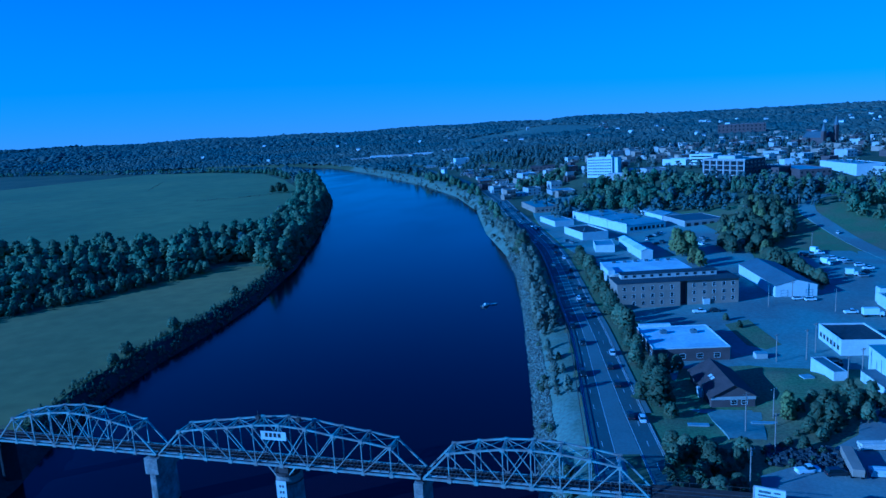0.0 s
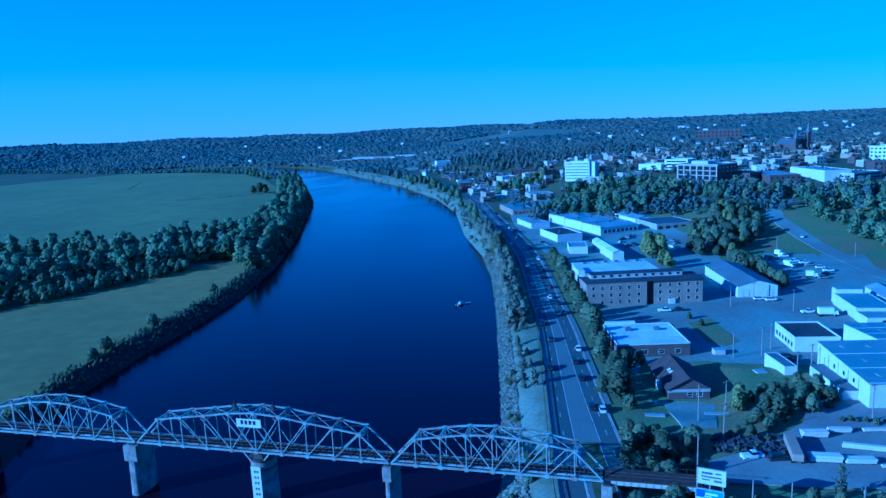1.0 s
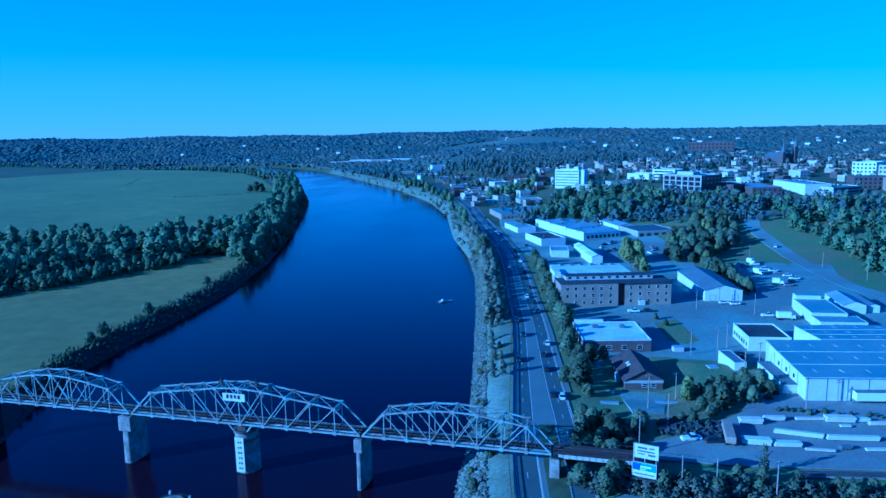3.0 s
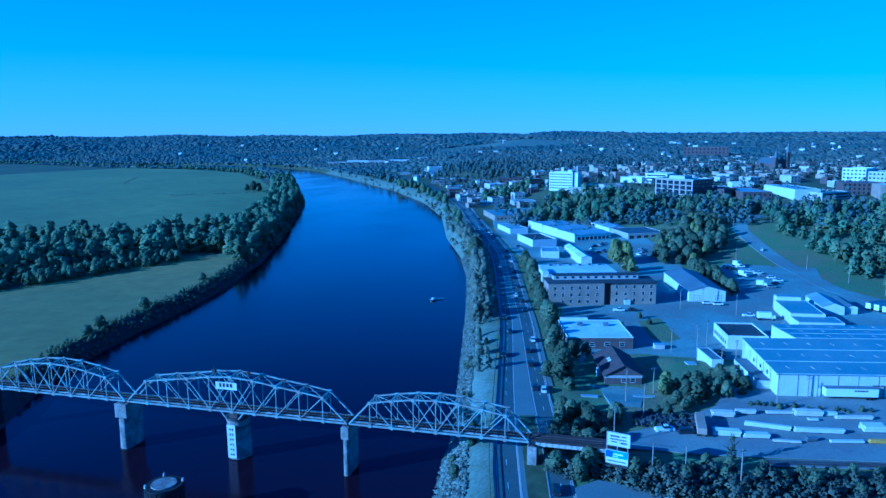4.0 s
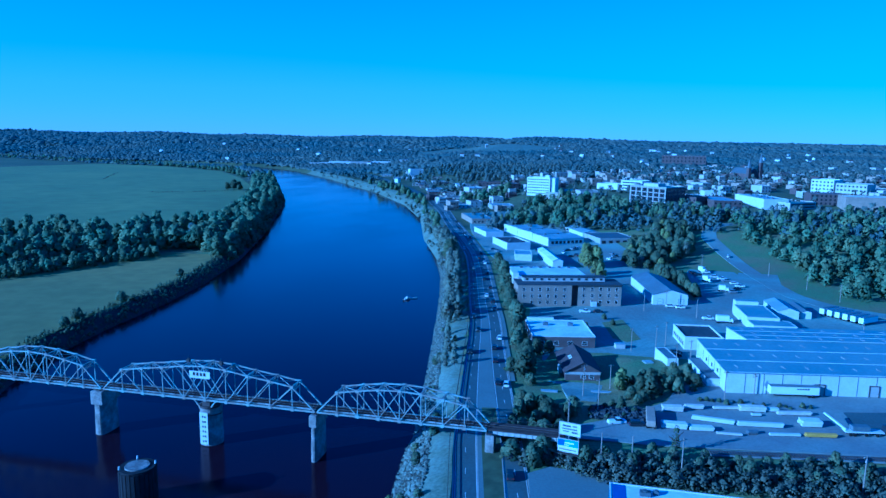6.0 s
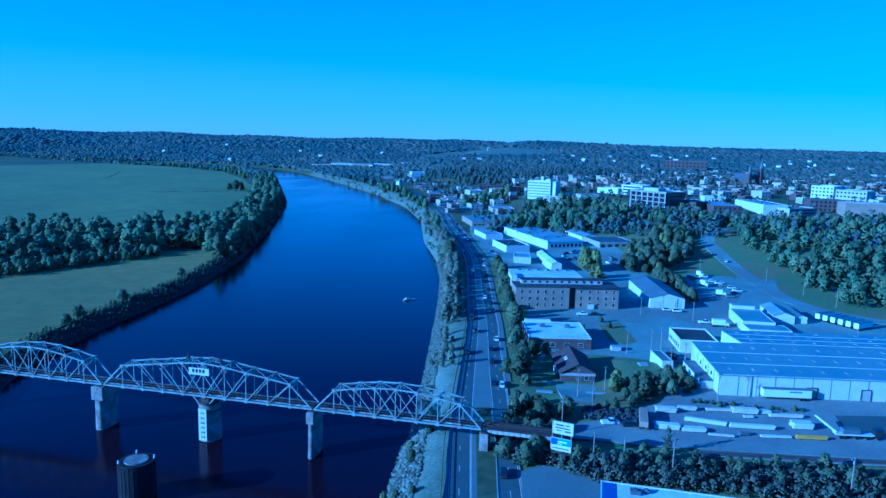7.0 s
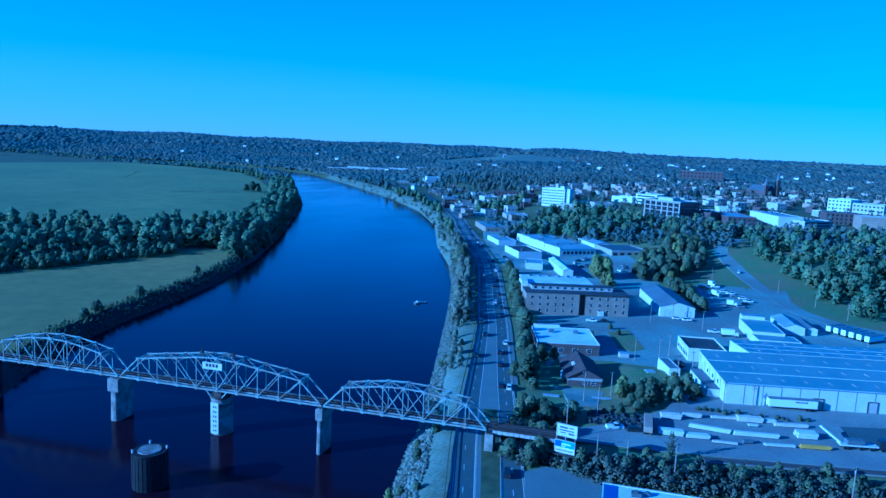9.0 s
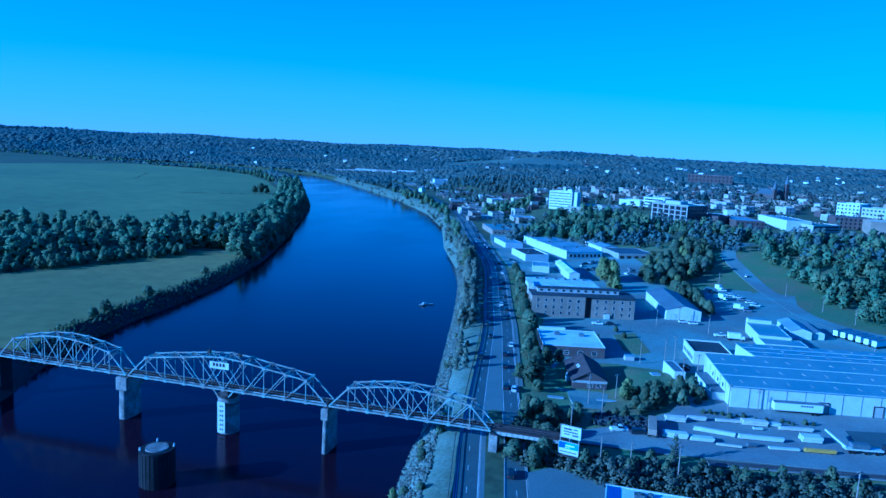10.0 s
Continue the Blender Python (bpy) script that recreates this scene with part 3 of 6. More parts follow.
def building(name, label, cat, x, y, z, ang, w, d, h, wall="offwhite", roof="dark_roof", kind="flat", rise=2.0, windows=(), parapet=0.5, trim=None, group="", over=0.3, plain=False):
    """A house by its near left corner, the turn of its front, its sizes, its roof and its rows of windows."""
    t = thing(name, label, cat, pose(x, y, z, 0, 0, ang), group=group)
    bm = B(); box(bm, w / 2, d / 2, (h - 2.0) / 2, w, d, h + 2.0)
    if kind in ("gable", "gable_y"):
        a = [(0, 0, h), (w, 0, h), (w / 2, 0, h + rise), (0, d, h), (w, d, h), (w / 2, d, h + rise)] if kind == "gable_y" else \
            [(0, 0, h), (0, d, h), (0, d / 2, h + rise), (w, 0, h), (w, d, h), (w, d / 2, h + rise)]
        v = [bm.verts.new(p) for p in a]
        bm.faces.new((v[0], v[1], v[2])); bm.faces.new((v[3], v[5], v[4]))
        bm.faces.new((v[0], v[2], v[5], v[3])); bm.faces.new((v[1], v[4], v[5], v[2]))
        bmesh.ops.recalc_face_normals(bm, faces=bm.faces[:])
    part("wall", bm, M[wall], t)
    bm = B()
    if kind == "flat":
        box(bm, w / 2, d / 2, h + 0.04, w - 0.5, d - 0.5, 0.16)
        part("roof", bm, M[roof], t)
        bm = B()
        for cx, cy, sx, sy in ((w / 2, 0.15, w + 0.16, 0.36), (w / 2, d - 0.15, w + 0.16, 0.36), (0.15, d / 2, 0.36, d - 0.5), (w - 0.15, d / 2, 0.36, d - 0.5)):
            box(bm, cx, cy, h + parapet / 2, sx, sy, parapet + 0.02)
        part("parapet", bm, M[trim or wall], t)
    else:
        if kind == "gable_y":
            L1 = [(-over, h - over * rise / (w / 2)), (w / 2, h + rise), (w + over, h - over * rise / (w / 2))]
            pts = [[(a, -over, b) for a, b in L1], [(a, d + over, b) for a, b in L1]]
        else:
            L1 = [(-over, h - over * rise / (d / 2)), (d / 2, h + rise), (d + over, h - over * rise / (d / 2))]
            pts = [[(-over, a, b) for a, b in L1], [(w + over, a, b) for a, b in L1]]
        lo = [[bm.verts.new((p[0], p[1], p[2] + 0.02)) for p in r] for r in pts]
        hi = [[bm.verts.new((p[0], p[1], p[2] + 0.2)) for p in r] for r in pts]
        for i in range(2):
            for s in (lo, hi):
                bm.faces.new((s[0][i], s[0][i + 1], s[1][i + 1], s[1][i]))
            for e in range(2):
                bm.faces.new((lo[e][i], lo[e][i + 1], hi[e][i + 1], hi[e][i]))
        bm.faces.new((lo[0][0], hi[0][0], hi[1][0], lo[1][0])); bm.faces.new((lo[0][2], hi[0][2], hi[1][2], lo[1][2]))
        bmesh.ops.recalc_face_normals(bm, faces=bm.faces[:])
        part("roof", bm, M[roof], t)
    for face, rows, cols, u0, u1, z0, dz, ww, wh, *opt in windows:
        fm, pm = window_mesh(ww, wh, *(opt or ("white", "glass", 1)))
        n = ww and cols
        for r in range(rows):
            for c in range(n):
                u = u0 + (u1 - u0) * (c / (n - 1) if n > 1 else 0.5)
                loc, rz = {"f": ((u, 0, z0 + r * dz), 0), "r": ((w, u, z0 + r * dz), math.pi / 2), "l": ((0, u, z0 + r * dz), -math.pi / 2), "b": ((u, d, z0 + r * dz), math.pi)}[face]
                if plain:
                    share("window", pm, t, loc, rz)
                    continue
                wo = share("window", fm, t, loc, rz)
                share("pane", pm, wo)
    return t

def roof_unit(t, x, y, z, w, d, h, name="roof_unit", m="grey_roof"):
    bm = B(); box(bm, x, y, z + h / 2, w, d, h)
    bmesh.ops.bevel(bm, geom=bm.edges[:], offset=min(0.1, h / 5), segments=1, affect='EDGES')
    cyl(bm, x, y, z + h, z + h + 0.25, min(w, d) * 0.35, n=10)
    return part(name, bm, M[m], t)

# ---- paved lots, yard and fields ----
LOT_Z, YARD_Z = 7.25, 9.6
sheet("pavement_lots", [(94, 62), (122, 62), (122, 78), (145, 96), (150, 104), (190, 106), (262, 130), (300, 160), (262, 196), (240, 205), (228, 236), (225, 262), (238, 345), (226, 352), (214, 330), (196, 262), (168, 212), (152, 262), (140, 300), (108, 322), (84, 322), (64, 240), (70, 212), (76, 165), (84, 130)], LOT_Z, M["lot"], "worn pale asphalt lots between the commercial buildings", "paving")
sheet("pavement_yard", [(112, 12), (136, 13), (196, 22), (300, 38), (300, 92), (158, 92), (150, 80), (140, 48), (124, 30), (113, 22)], YARD_Z + 0.12, M["gravel"], "pale gravel storage yard beside the railway", "yard")
sheet("field_near", [(-104, 20), (-115, 52), (-124.5, 108), (-131, 168), (-143, 232), (-156, 272), (-196, 268), (-210, 215), (-240, 140), (-300, 40), (-330, -120), (-120, -120)], 5.98, M["field"], "mown pale green field along the bank", "field")
sheet("field_far", [(-330, 300), (-300, 480), (-330, 640), (-430, 840), (-590, 1080), (-760, 1290), (-1010, 1430), (-1500, 1552), (-2300, 1530), (-2300, 600), (-900, 320), (-500, 270)], 5.99, M["field2"], "broad pale stubble field in the river bend", "field")
sheet("field_strip", [(-330, 268), (-345, 290), (-520, 262), (-900, 300), (-900, 262), (-520, 225)], 6.0, M["field"], "narrow strip of pale field between tree lines", "field")
sheet("pavement_near", [(100.8, -12), (106, -7), (121, -9), (126, -20), (126, -60), (108, -60)], 9.42, M["median"], "pale paved lot beside the road", "paving")
sheet("lawn", [(96, 80), (99, 98), (122, 104), (140, 100), (136, 88), (122, 82), (120, 66), (96, 64)], LOT_Z + 0.06, M["grass"], "green lawn round the brick office", "lawn")
sheet("grass_island", [(119, 152), (129, 160), (136, 128), (130, 122), (124, 126)], LOT_Z + 0.07, M["grass"], "grass island between the car parks", "lawn")
sheet("pavement_parking", [(170, 216), (190, 212), (204, 238), (206, 304), (199, 345), (184, 332), (174, 300)], LOT_Z + 0.01, M["lot"], "pale worn car park below the side road", "paving")
def drape(name, mid, widths, material, label, category, lift=0.12):
    """A side road laid over the rising ground along its middle line."""
    pts = []
    for (x0, y0), (x1, y1), w0, w1 in zip(mid, mid[1:], widths, widths[1:]):
        for k in range(8):
            f = k / 8
            pts.append((x0 + (x1 - x0) * f, y0 + (y1 - y0) * f, w0 + (w1 - w0) * f))
    pts.append((*mid[-1], widths[-1]))
    for _ in range(6):
        pts = [pts[0]] + [tuple((a + 2 * b + c) / 4 for a, b, c in zip(p, q, r)) for p, q, r in zip(pts, pts[1:], pts[2:])] + [pts[-1]]
    bm = B(); rows = []
    for i, (x, y, w) in enumerate(pts):
        a, b = pts[max(0, i - 1)], pts[min(len(pts) - 1, i + 1)]
        t = Vector((b[0] - a[0], b[1] - a[1], 0)).normalized()
        n = Vector((t.y, -t.x, 0))
        row = []
        for o, dz in ((-0.52, -0.8), (-0.5, 0), (-0.17, 0), (0.17, 0), (0.5, 0), (0.52, -0.8)):
            q = Vector((x, y, 0)) + n * w * o
            z = max(gz(q.x, q.y), gz(x, y)) + lift
            row.append(bm.verts.new((q.x, q.y, z + dz)))
        rows.append(row)
    for r, s in zip(rows, rows[1:]):
        for i in range(5):
            bm.faces.new((r[i], r[i + 1], s[i + 1], s[i]))
    bmesh.ops.recalc_face_normals(bm, faces=bm.faces[:])
    return tagged(new(name, finish(name, bm, material)), label, category, kind="structure")
drape("side_road", [(340, 190), (262, 203), (238, 219), (225, 242), (219.5, 286), (213.5, 337), (207, 388), (203, 415), (209, 450), (226, 470), (262, 480)], [11, 11, 11, 11, 11, 11, 12, 12, 11, 10, 9], M["lot"], "pale asphalt side road curving uphill", "road")
drape("paving_shops", [(float(road_x(y)) + (46 if y < 250 else 70), y) for y in (236, 290, 340, 400, 440, 480, 540, 610)], [64, 100, 112, 112, 110, 104, 90, 70], M["lot"], "worn paving round the roadside shops", "paving", lift=0.1)
sheet("pavement_patch", [(194, 53), (222, 60), (218, 42), (194, 40)], YARD_Z + 0.16, M["asphalt"], "dark asphalt patch in the storage yard", "paving")
drape("driveway", [(112, 64), (112.5, 52), (113, 42)], [15, 12, 9], M["lot"], "pale driveway before the brick office", "paving", lift=0.1)
# the railway through the yard
def track(y0, slope, x0, x1, name="railway_track", z=None):
    t = thing(name, "single railway track on pale ballast", "railway", kind="structure")
    a = math.atan(slope)
    Lg = (x1 - x0) / math.cos(a)
    t.matrix_world = pose(x0, y0, z or YARD_Z, 0, 0, math.degrees(a))
    bm = B(); box(bm, Lg / 2, 0, 0.16, Lg, 3.6, 0.34); part("ballast", bm, M["gravel"], t)
    for dy in (-0.75, 0.75):
        bm = B(); box(bm, Lg / 2, dy, 0.5, Lg, 0.1, 0.16); part("rail", bm, M["rail"], t)
    tb = B(); box(tb, 0, 0, 0, 0.24, 2.6, 0.2)
    me = finish("tie", tb, M["tie"])
    for k in range(int(Lg / 0.75)):
        share("tie", me, t, (0.4 + k * 0.75, 0, 0.36))
    return t
def ramp():
    """The bank that carries the track from the abutment down to the yard."""
    bm = B()
    v = [bm.verts.new(p) for p in ((109.5, -4, 8.0), (109.5, 6, 8.0), (150, 15, 9.2), (150, 8, 9.2), (109.5, -1.6, 15.1), (109.5, 3.4, 15.1), (150, 13.4, 9.75), (150, 9.6, 9.75))]
    for f in ((0, 1, 5, 4), (4, 5, 6, 7), (0, 4, 7, 3), (1, 2, 6, 5), (3, 7, 6, 2)):
        bm.faces.new([v[i] for i in f])
    bmesh.ops.recalc_face_normals(bm, faces=bm.faces[:])
    return tagged(new("embankment", finish("embankment", bm, M["gravel"])), "gravel embankment that leads the track to the bridge", "embankment", kind="structure")
track(11.5, 0.165, 148, 300)

# ---- main buildings ----
br = thing("brick_building", "three-storey tan brick building with dark front roof", "building", pose(75.9, 172.3, LOT_Z, 0, 0, 15.7))
W, H, D = 55.2, 11.4, 15.0
bm = B(); box(bm, 14.2, D / 2, H / 2 - 1, 28.4, D, H + 2); part("wall", bm, M["brick"], br)
bm = B(); box(bm, 43.6, D / 2 + 0.6, H / 2 - 1, 23.2, D - 1.2, H + 2); part("wall", bm, M["brick"], br)
# recess between the halves: darker brick stands in for the shadow there
bm = B(); box(bm, 30.2, D / 2 + 1.8, H / 2 - 1, 3.7, D - 3.6, H + 2); part("wall", bm, M["brick_dark"], br, "recessed stair bay with its shadow put in as darker brick")
bm = B(); box(bm, W / 2, D / 2 + 0.2, H + 0.15, W + 0.5, D + 0.6, 0.3); part("roof", bm, M["dark_roof"], br)
bm = B(); box(bm, 26, 11, H + 1.3, 44, 5, 2.4); mon = part("roof_monitor", bm, M["offwhite"], br, "long pale roof monitor with small dark windows")
bm = B(); box(bm, 26, 11, H + 2.6, 45, 5.8, 0.25); part("monitor_roof", bm, M["dark_roof"], mon)
fm, pm = window_mesh(1.5, 1.1, "grey_roof", "glass", 0)
for k in range(11):
    wo = share("monitor_window", fm, mon, (6 + k * 4.0, 8.5, H + 0.9)); share("pane", pm, wo)
bm = B(); box(bm, 21, 29, (H - 1) / 2, 38, 28, H + 1.4 + 2); part("rear_wing", bm, M["offwhite"], br, "rear wing with white parapet")
bm = B(); box(bm, 21, 29, H + 1.5, 38.6, 28.6, 0.3); part("rear_roof", bm, M["white_roof"], br)
bm = B(); box(bm, 1.2, 21.5, H + 2.2, 3.2, 12, 2.2); part("roof_hut", bm, M["white"], br)
for k in range(6):
    bm = B(); box(bm, 8 + k * 5.5, 39.8, H + 2.0, 1.6, 1.6, 1.2); part("roof_vent", bm, M["grey_roof"], br)
fm, pm = window_mesh(1.5, 1.9)
for z in (1.3, 4.7, 8.2):
    for u in (3.2, 7.4, 11.6, 15.8, 20.0, 24.6):
        if (u, z) in ((3.2, 1.3),):
            continue
        wo = share("window", fm, br, (u, 0, z)); share("pane", pm, wo)
    for u in (35.0, 39.6, 44.0, 48.4, 52.6):
        wo = share("window", fm, br, (u, 1.2, z)); share("pane", pm, wo)
bm = B(); box(bm, 40.5, 0.8, 1.2, 3.0, 1.0, 2.4); part("porch", bm, M["white"], br)

wr = building("flat_shop", "low brick shop with a bright white flat roof", "building", 90.5, 103.5, LOT_Z, 13, 26.5, 26.5, 4.6, "brick_dark", "white_roof", parapet=0.35, trim="white",
              windows=[("f", 1, 4, 4, 22, 1.0, 3, 2.2, 1.8), ("l", 1, 4, 4, 22, 1.0, 3, 2.2, 1.8)])
for u, v in ((8, 18), (19, 17.5)):
    roof_unit(wr, u, v, 4.75, 2.4, 1.8, 1.2)
bm = B(); box(bm, 7, 27.2, 3.2, 12, 1.6, 5.2); part("rear_parapet", bm, M["white"], wr)

ho = building("brick_office", "single-storey brick office with brown shingle gable roof", "house", 106.2, 66.0, LOT_Z, 12, 12.6, 22, 3.6, "brick_dark", "shingle", kind="gable_y", rise=3.4, over=0.8,
              windows=[("f", 1, 2, 6.5, 9.5, 0.8, 3, 1.8, 1.6)])
bm = B(); box(bm, 6.3, -0.1, 2.9, 12.8, 0.3, 0.9); part("fascia", bm, M["offwhite"], ho)
for u in (9.5, 11.6):
    bm = B(); box(bm, 3.2, u, 5.6, 1.2, 1.2, 0.16, Matrix.Translation((3.2, u, 5.6)) @ Matrix.Rotation(-math.atan(3.4 / 6.3), 4, 'Y') @ Matrix.Translation((-3.2, -u, -5.6))); part("skylight", bm, M["white"], ho)
bm = B(); box(bm, -0.6, 9, 1.4, 1.4, 2.4, 2.8); part("entry_porch", bm, M["white"], ho)

def warehouse():
    """The long warehouse: two joined halls with shallow metal roofs."""
    t = thing("warehouse", "long white metal warehouse with blue-grey roof", "warehouse", pose(160.3, 61.7, YARD_Z, 0, 0, 10.0))
    Wd, D1, D2 = 104, 32.5, 23
    h0, h1, h2 = 7.2, 9.3, 8.2
    def hall(x0, y0, y1, za, zb, name):
        bm = B()
        v = [bm.verts.new(p) for p in ((x0, y0, -2), (Wd, y0, -2), (Wd, y1, -2), (x0, y1, -2), (x0, y0, za), (Wd, y0, za), (Wd, y1, zb), (x0, y1, zb))]
        for f in ((0, 1, 5, 4), (1, 2, 6, 5), (2, 3, 7, 6), (3, 0, 4, 7), (4, 5, 6, 7)):
            bm.faces.new([v[i] for i in f])
        bmesh.ops.recalc_face_normals(bm, faces=bm.faces[:])
        part("wall", bm, M["white"], t)
        bm = B()
        a = math.atan2(zb - za, y1 - y0)
        mm = Matrix.Translation((0, y0, za)) @ Matrix.Rotation(a, 4, 'X')
        L = math.hypot(zb - za, y1 - y0)
        box(bm, (x0 + Wd) / 2, L / 2, 0.12, Wd - x0 + 0.6, L + 0.5, 0.2, mm)
        rf = part("roof", bm, M["blue_roof"], t)
        for k in range(0, 3):
            bm = B(); box(bm, (x0 + Wd) / 2, max(0.3, L * k / 3), 0.25, Wd - x0 + 0.6, 0.3, 0.1, mm); part("roof_seam", bm, M["white_roof"], rf)
        sk = B(); box(sk, 0, 0, 0, 0.5, 2.2, 0.08)
        SK = finish("skylight", sk, M["offwhite"])
        for r in range(3):
            for k in range(int((Wd - x0) / 8)):
                p = mm @ Vector((x0 + 5 + k * 8 + (r % 2) * 1.5, L * (r + 0.5) / 3, 0.27))
                s = share("skylight", SK, rf, p); s.rotation_euler = (a, 0, 0.25)
    hall(0, 0, D1, h0, h1, "front")
    hall(19, D1, D1 + D2, h1 + 0.25, h2, "rear")
    jb = B(); box(jb, 0, -0.03, h0 / 2, 0.16, 0.1, h0)
    J = finish("wall_joint", jb, M["grey_roof"])
    for k in range(1, 17):
        share("wall_joint", J, t, (k * 6.2, 0, 0))
    for k in range(1, 5):
        share("wall_joint", J, t, (0, k * 6.2, 0), -math.pi / 2)
    for x, w in ((31, 3.4), (49, 3.2), (68, 3.4)):
        bm = B(); box(bm, x, -0.08, 2.0, w, 0.12, 3.6); d = part("dock_door", bm, M["offwhite"], t)
        bm = B()
        for sx in (-1, 1):
            box(bm, x + sx * w / 2, -0.16, 2.1, 0.2, 0.3, 4.0)
        box(bm, x, -0.16, 4.0, w + 0.2, 0.3, 0.25); part("dock_frame", bm, M["dark_steel"], d)
    bm = B(); box(bm, 0.15, D1 / 2, h0 + 1.1, 0.3, D1, 0.3, Matrix.Translation((0, D1 / 2, h0 + 1.1)) @ Matrix.Rotation(math.atan2(h1 - h0, D1), 4, 'X') @ Matrix.Translation((0, -D1 / 2, -h0 - 1.1))); part("verge_trim", bm, M["white"], t)
    for y in (9, 15, 21):
        bm = B(); box(bm, -0.05, y, 5.0, 0.1, 1.0, 1.3); part("window", bm, M["glass"], t)
    # side lean-to with ramp roof
    bm = B(); box(bm, -2.2, 17, 1.0, 4.2, 22, 4.0); part("lean_to", bm, M["white"], t)
    bm = B(); box(bm, -2.2, 17, 3.1, 4.6, 22.4, 0.2); part("lean_to_roof", bm, M["grey_roof"], t)
    return t
warehouse()
building("store_hut", "low white store hut beside the warehouse", "shed", 147.5, 88, 8.6, 105, 14, 4.2, 3.4, "white", "grey_roof", parapet=0.2)
building("flat_workshop", "white block workshop with dark flat roof", "building", 153, 117.5, LOT_Z + 0.5, 8, 15.8, 20, 4.5, "white", "dark_roof", parapet=0.7, windows=[("l", 1, 6, 2.5, 17.5, 0.8, 3, 1.8, 1.8, "offwhite", "glass", 0)])
building("metal_shed", "white metal shed with a grey gable roof", "shed", 145.5, 197.5, LOT_Z, 11, 18.5, 50, 5.4, "white", "grey_roof", kind="gable_y", rise=2.6, windows=[("f", 1, 2, 4, 15, 0.2, 3, 3.0, 3.0, "grey_roof", "white", 1)])
gb = building("garage_building", "white garage block with blue-grey flat roof", "building", 186, 162.5, LOT_Z + 0.5, 4, 14.6, 26, 4.4, "white", "blue_roof", parapet=0.25)
bm = B(); box(bm, 6.5, 28.5, 2.6, 11, 5, 7.2); part("rear_block", bm, M["white"], gb)
bm = B(); box(bm, 6.5, 28.5, 6.3, 10.4, 4.6, 0.2); part("rear_roof", bm, M["blue_roof"], gb)
building("garage_annex", "low white garage annex with dark front bays", "building", 187, 152, LOT_Z + 0.5, 7, 19, 10.6, 3.2, "white", "blue_roof", parapet=0.2, windows=[("f", 1, 5, 6.5, 17.5, 0.1, 3, 2.0, 2.4, "white", "dark", 0)])
building("gable_hall", "white metal hall with a pale gable roof", "shed", 204.3, 184.6, LOT_Z + 0.6, 4, 10.2, 23, 3.2, "white", "pale_roof", kind="gable_y", rise=1.7)
building("gable_shed", "narrow pale shed beside the white hall", "shed", 215.6, 187.8, LOT_Z + 0.6, 4, 5.4, 19, 2.6, "white", "grey_roof", kind="gable_y", rise=0.9)
bf = building("blue_fronted_building", "low building with white roof and blue end strip", "building", 121, -40, 9.2, 0, 60, 21, 3.8, "blue", "white_roof", parapet=0.3, trim="white")
bm = B(); box(bm, 2.2, 10.5, 3.95, 2.8, 20, 0.1); part("blue_strip", bm, M["blue"], bf)
roof_unit(bf, 8, 17, 3.9, 2.6, 1.8, 1.0); roof_unit(bf, 10.5, 18, 3.9, 1.4, 1.2, 0.8)
# buildings further along the road
for k, (label, win) in enumerate((("low white showroom hall with glazed front and pale roof", [("f", 1, 8, 4, 30, 0.6, 3, 2.8, 2.6, "white", "glass", 0)]), ("low white showroom hall with a stepped pale roof", ()), ("low white showroom hall at the far end of the row", ()))):
    sh = building("showroom_hall", label, "building", 76 - k * 15.3, 377 + k * 23.2, 8.9, 33, 33 - k * 3, 27.6, 4.6 + 0.5 * k, "white", "pale_roof", kind="gable", rise=1.5, windows=win, over=0.2, group="showroom halls")
    bm = B(); box(bm, 0.1, 13.8, 5.2 + 0.5 * k, 0.35, 27.4, 1.6); part("side_parapet", bm, M["white"], sh)
    for u in (8, 20):
        roof_unit(sh, u, 20, 5.6 + 0.5 * k, 1.8, 1.6, 0.9)
ds = building("flat_store", "dark-roofed white store beside the road", "building", 46.4, 348.5, 8.3, 28, 19.5, 34, 4.4, "white", "dark_roof", parapet=0.8)
for u, v in ((5, 9), (8, 15), (11, 21), (14, 8)):
    roof_unit(ds, u, v, 4.5, 1.2, 1.2, 0.7)
building("flat_store", "small white store with pale roof", "building", 58, 305, 8.0, 8, 12, 20, 4.0, "white", "pale_roof", parapet=0.4)
building("flat_store", "low pale store with pale roof near the road", "building", 19.7, 409.5, 8.4, 27, 16, 36, 4.2, "white", "pale_roof", parapet=0.3)
building("flat_store", "broad low store with blue-grey roof", "building", -8.6, 494.7, 8.8, 23, 22, 54, 4.6, "brick", "blue_roof", parapet=0.3, windows=[("f", 1, 5, 3, 19, 0.8, 3, 2.4, 2.0, "white", "glass", 0)])
building("tall_white_hall", "narrow white hall with a white gable roof", "building", 86.2, 284, 7.4, 17, 7, 50, 5.2, "white", "white_roof", kind="gable_y", rise=1.4)
building("l_shaped_store", "low store with grey roof beside the trees", "building", 117, 392, 9.3, 25, 32, 34, 4.4, "offwhite", "grey_roof", parapet=0.4, windows=[("f", 1, 5, 3, 28, 0.6, 3, 3.4, 2.4, "dark", "dark", 0)])
building("l_shaped_store", "low white gabled wing beside the grey-roofed store", "building", 102, 424, 9.4, 25, 16, 40, 4.4, "white", "pale_roof", kind="gable_y", rise=1.6)

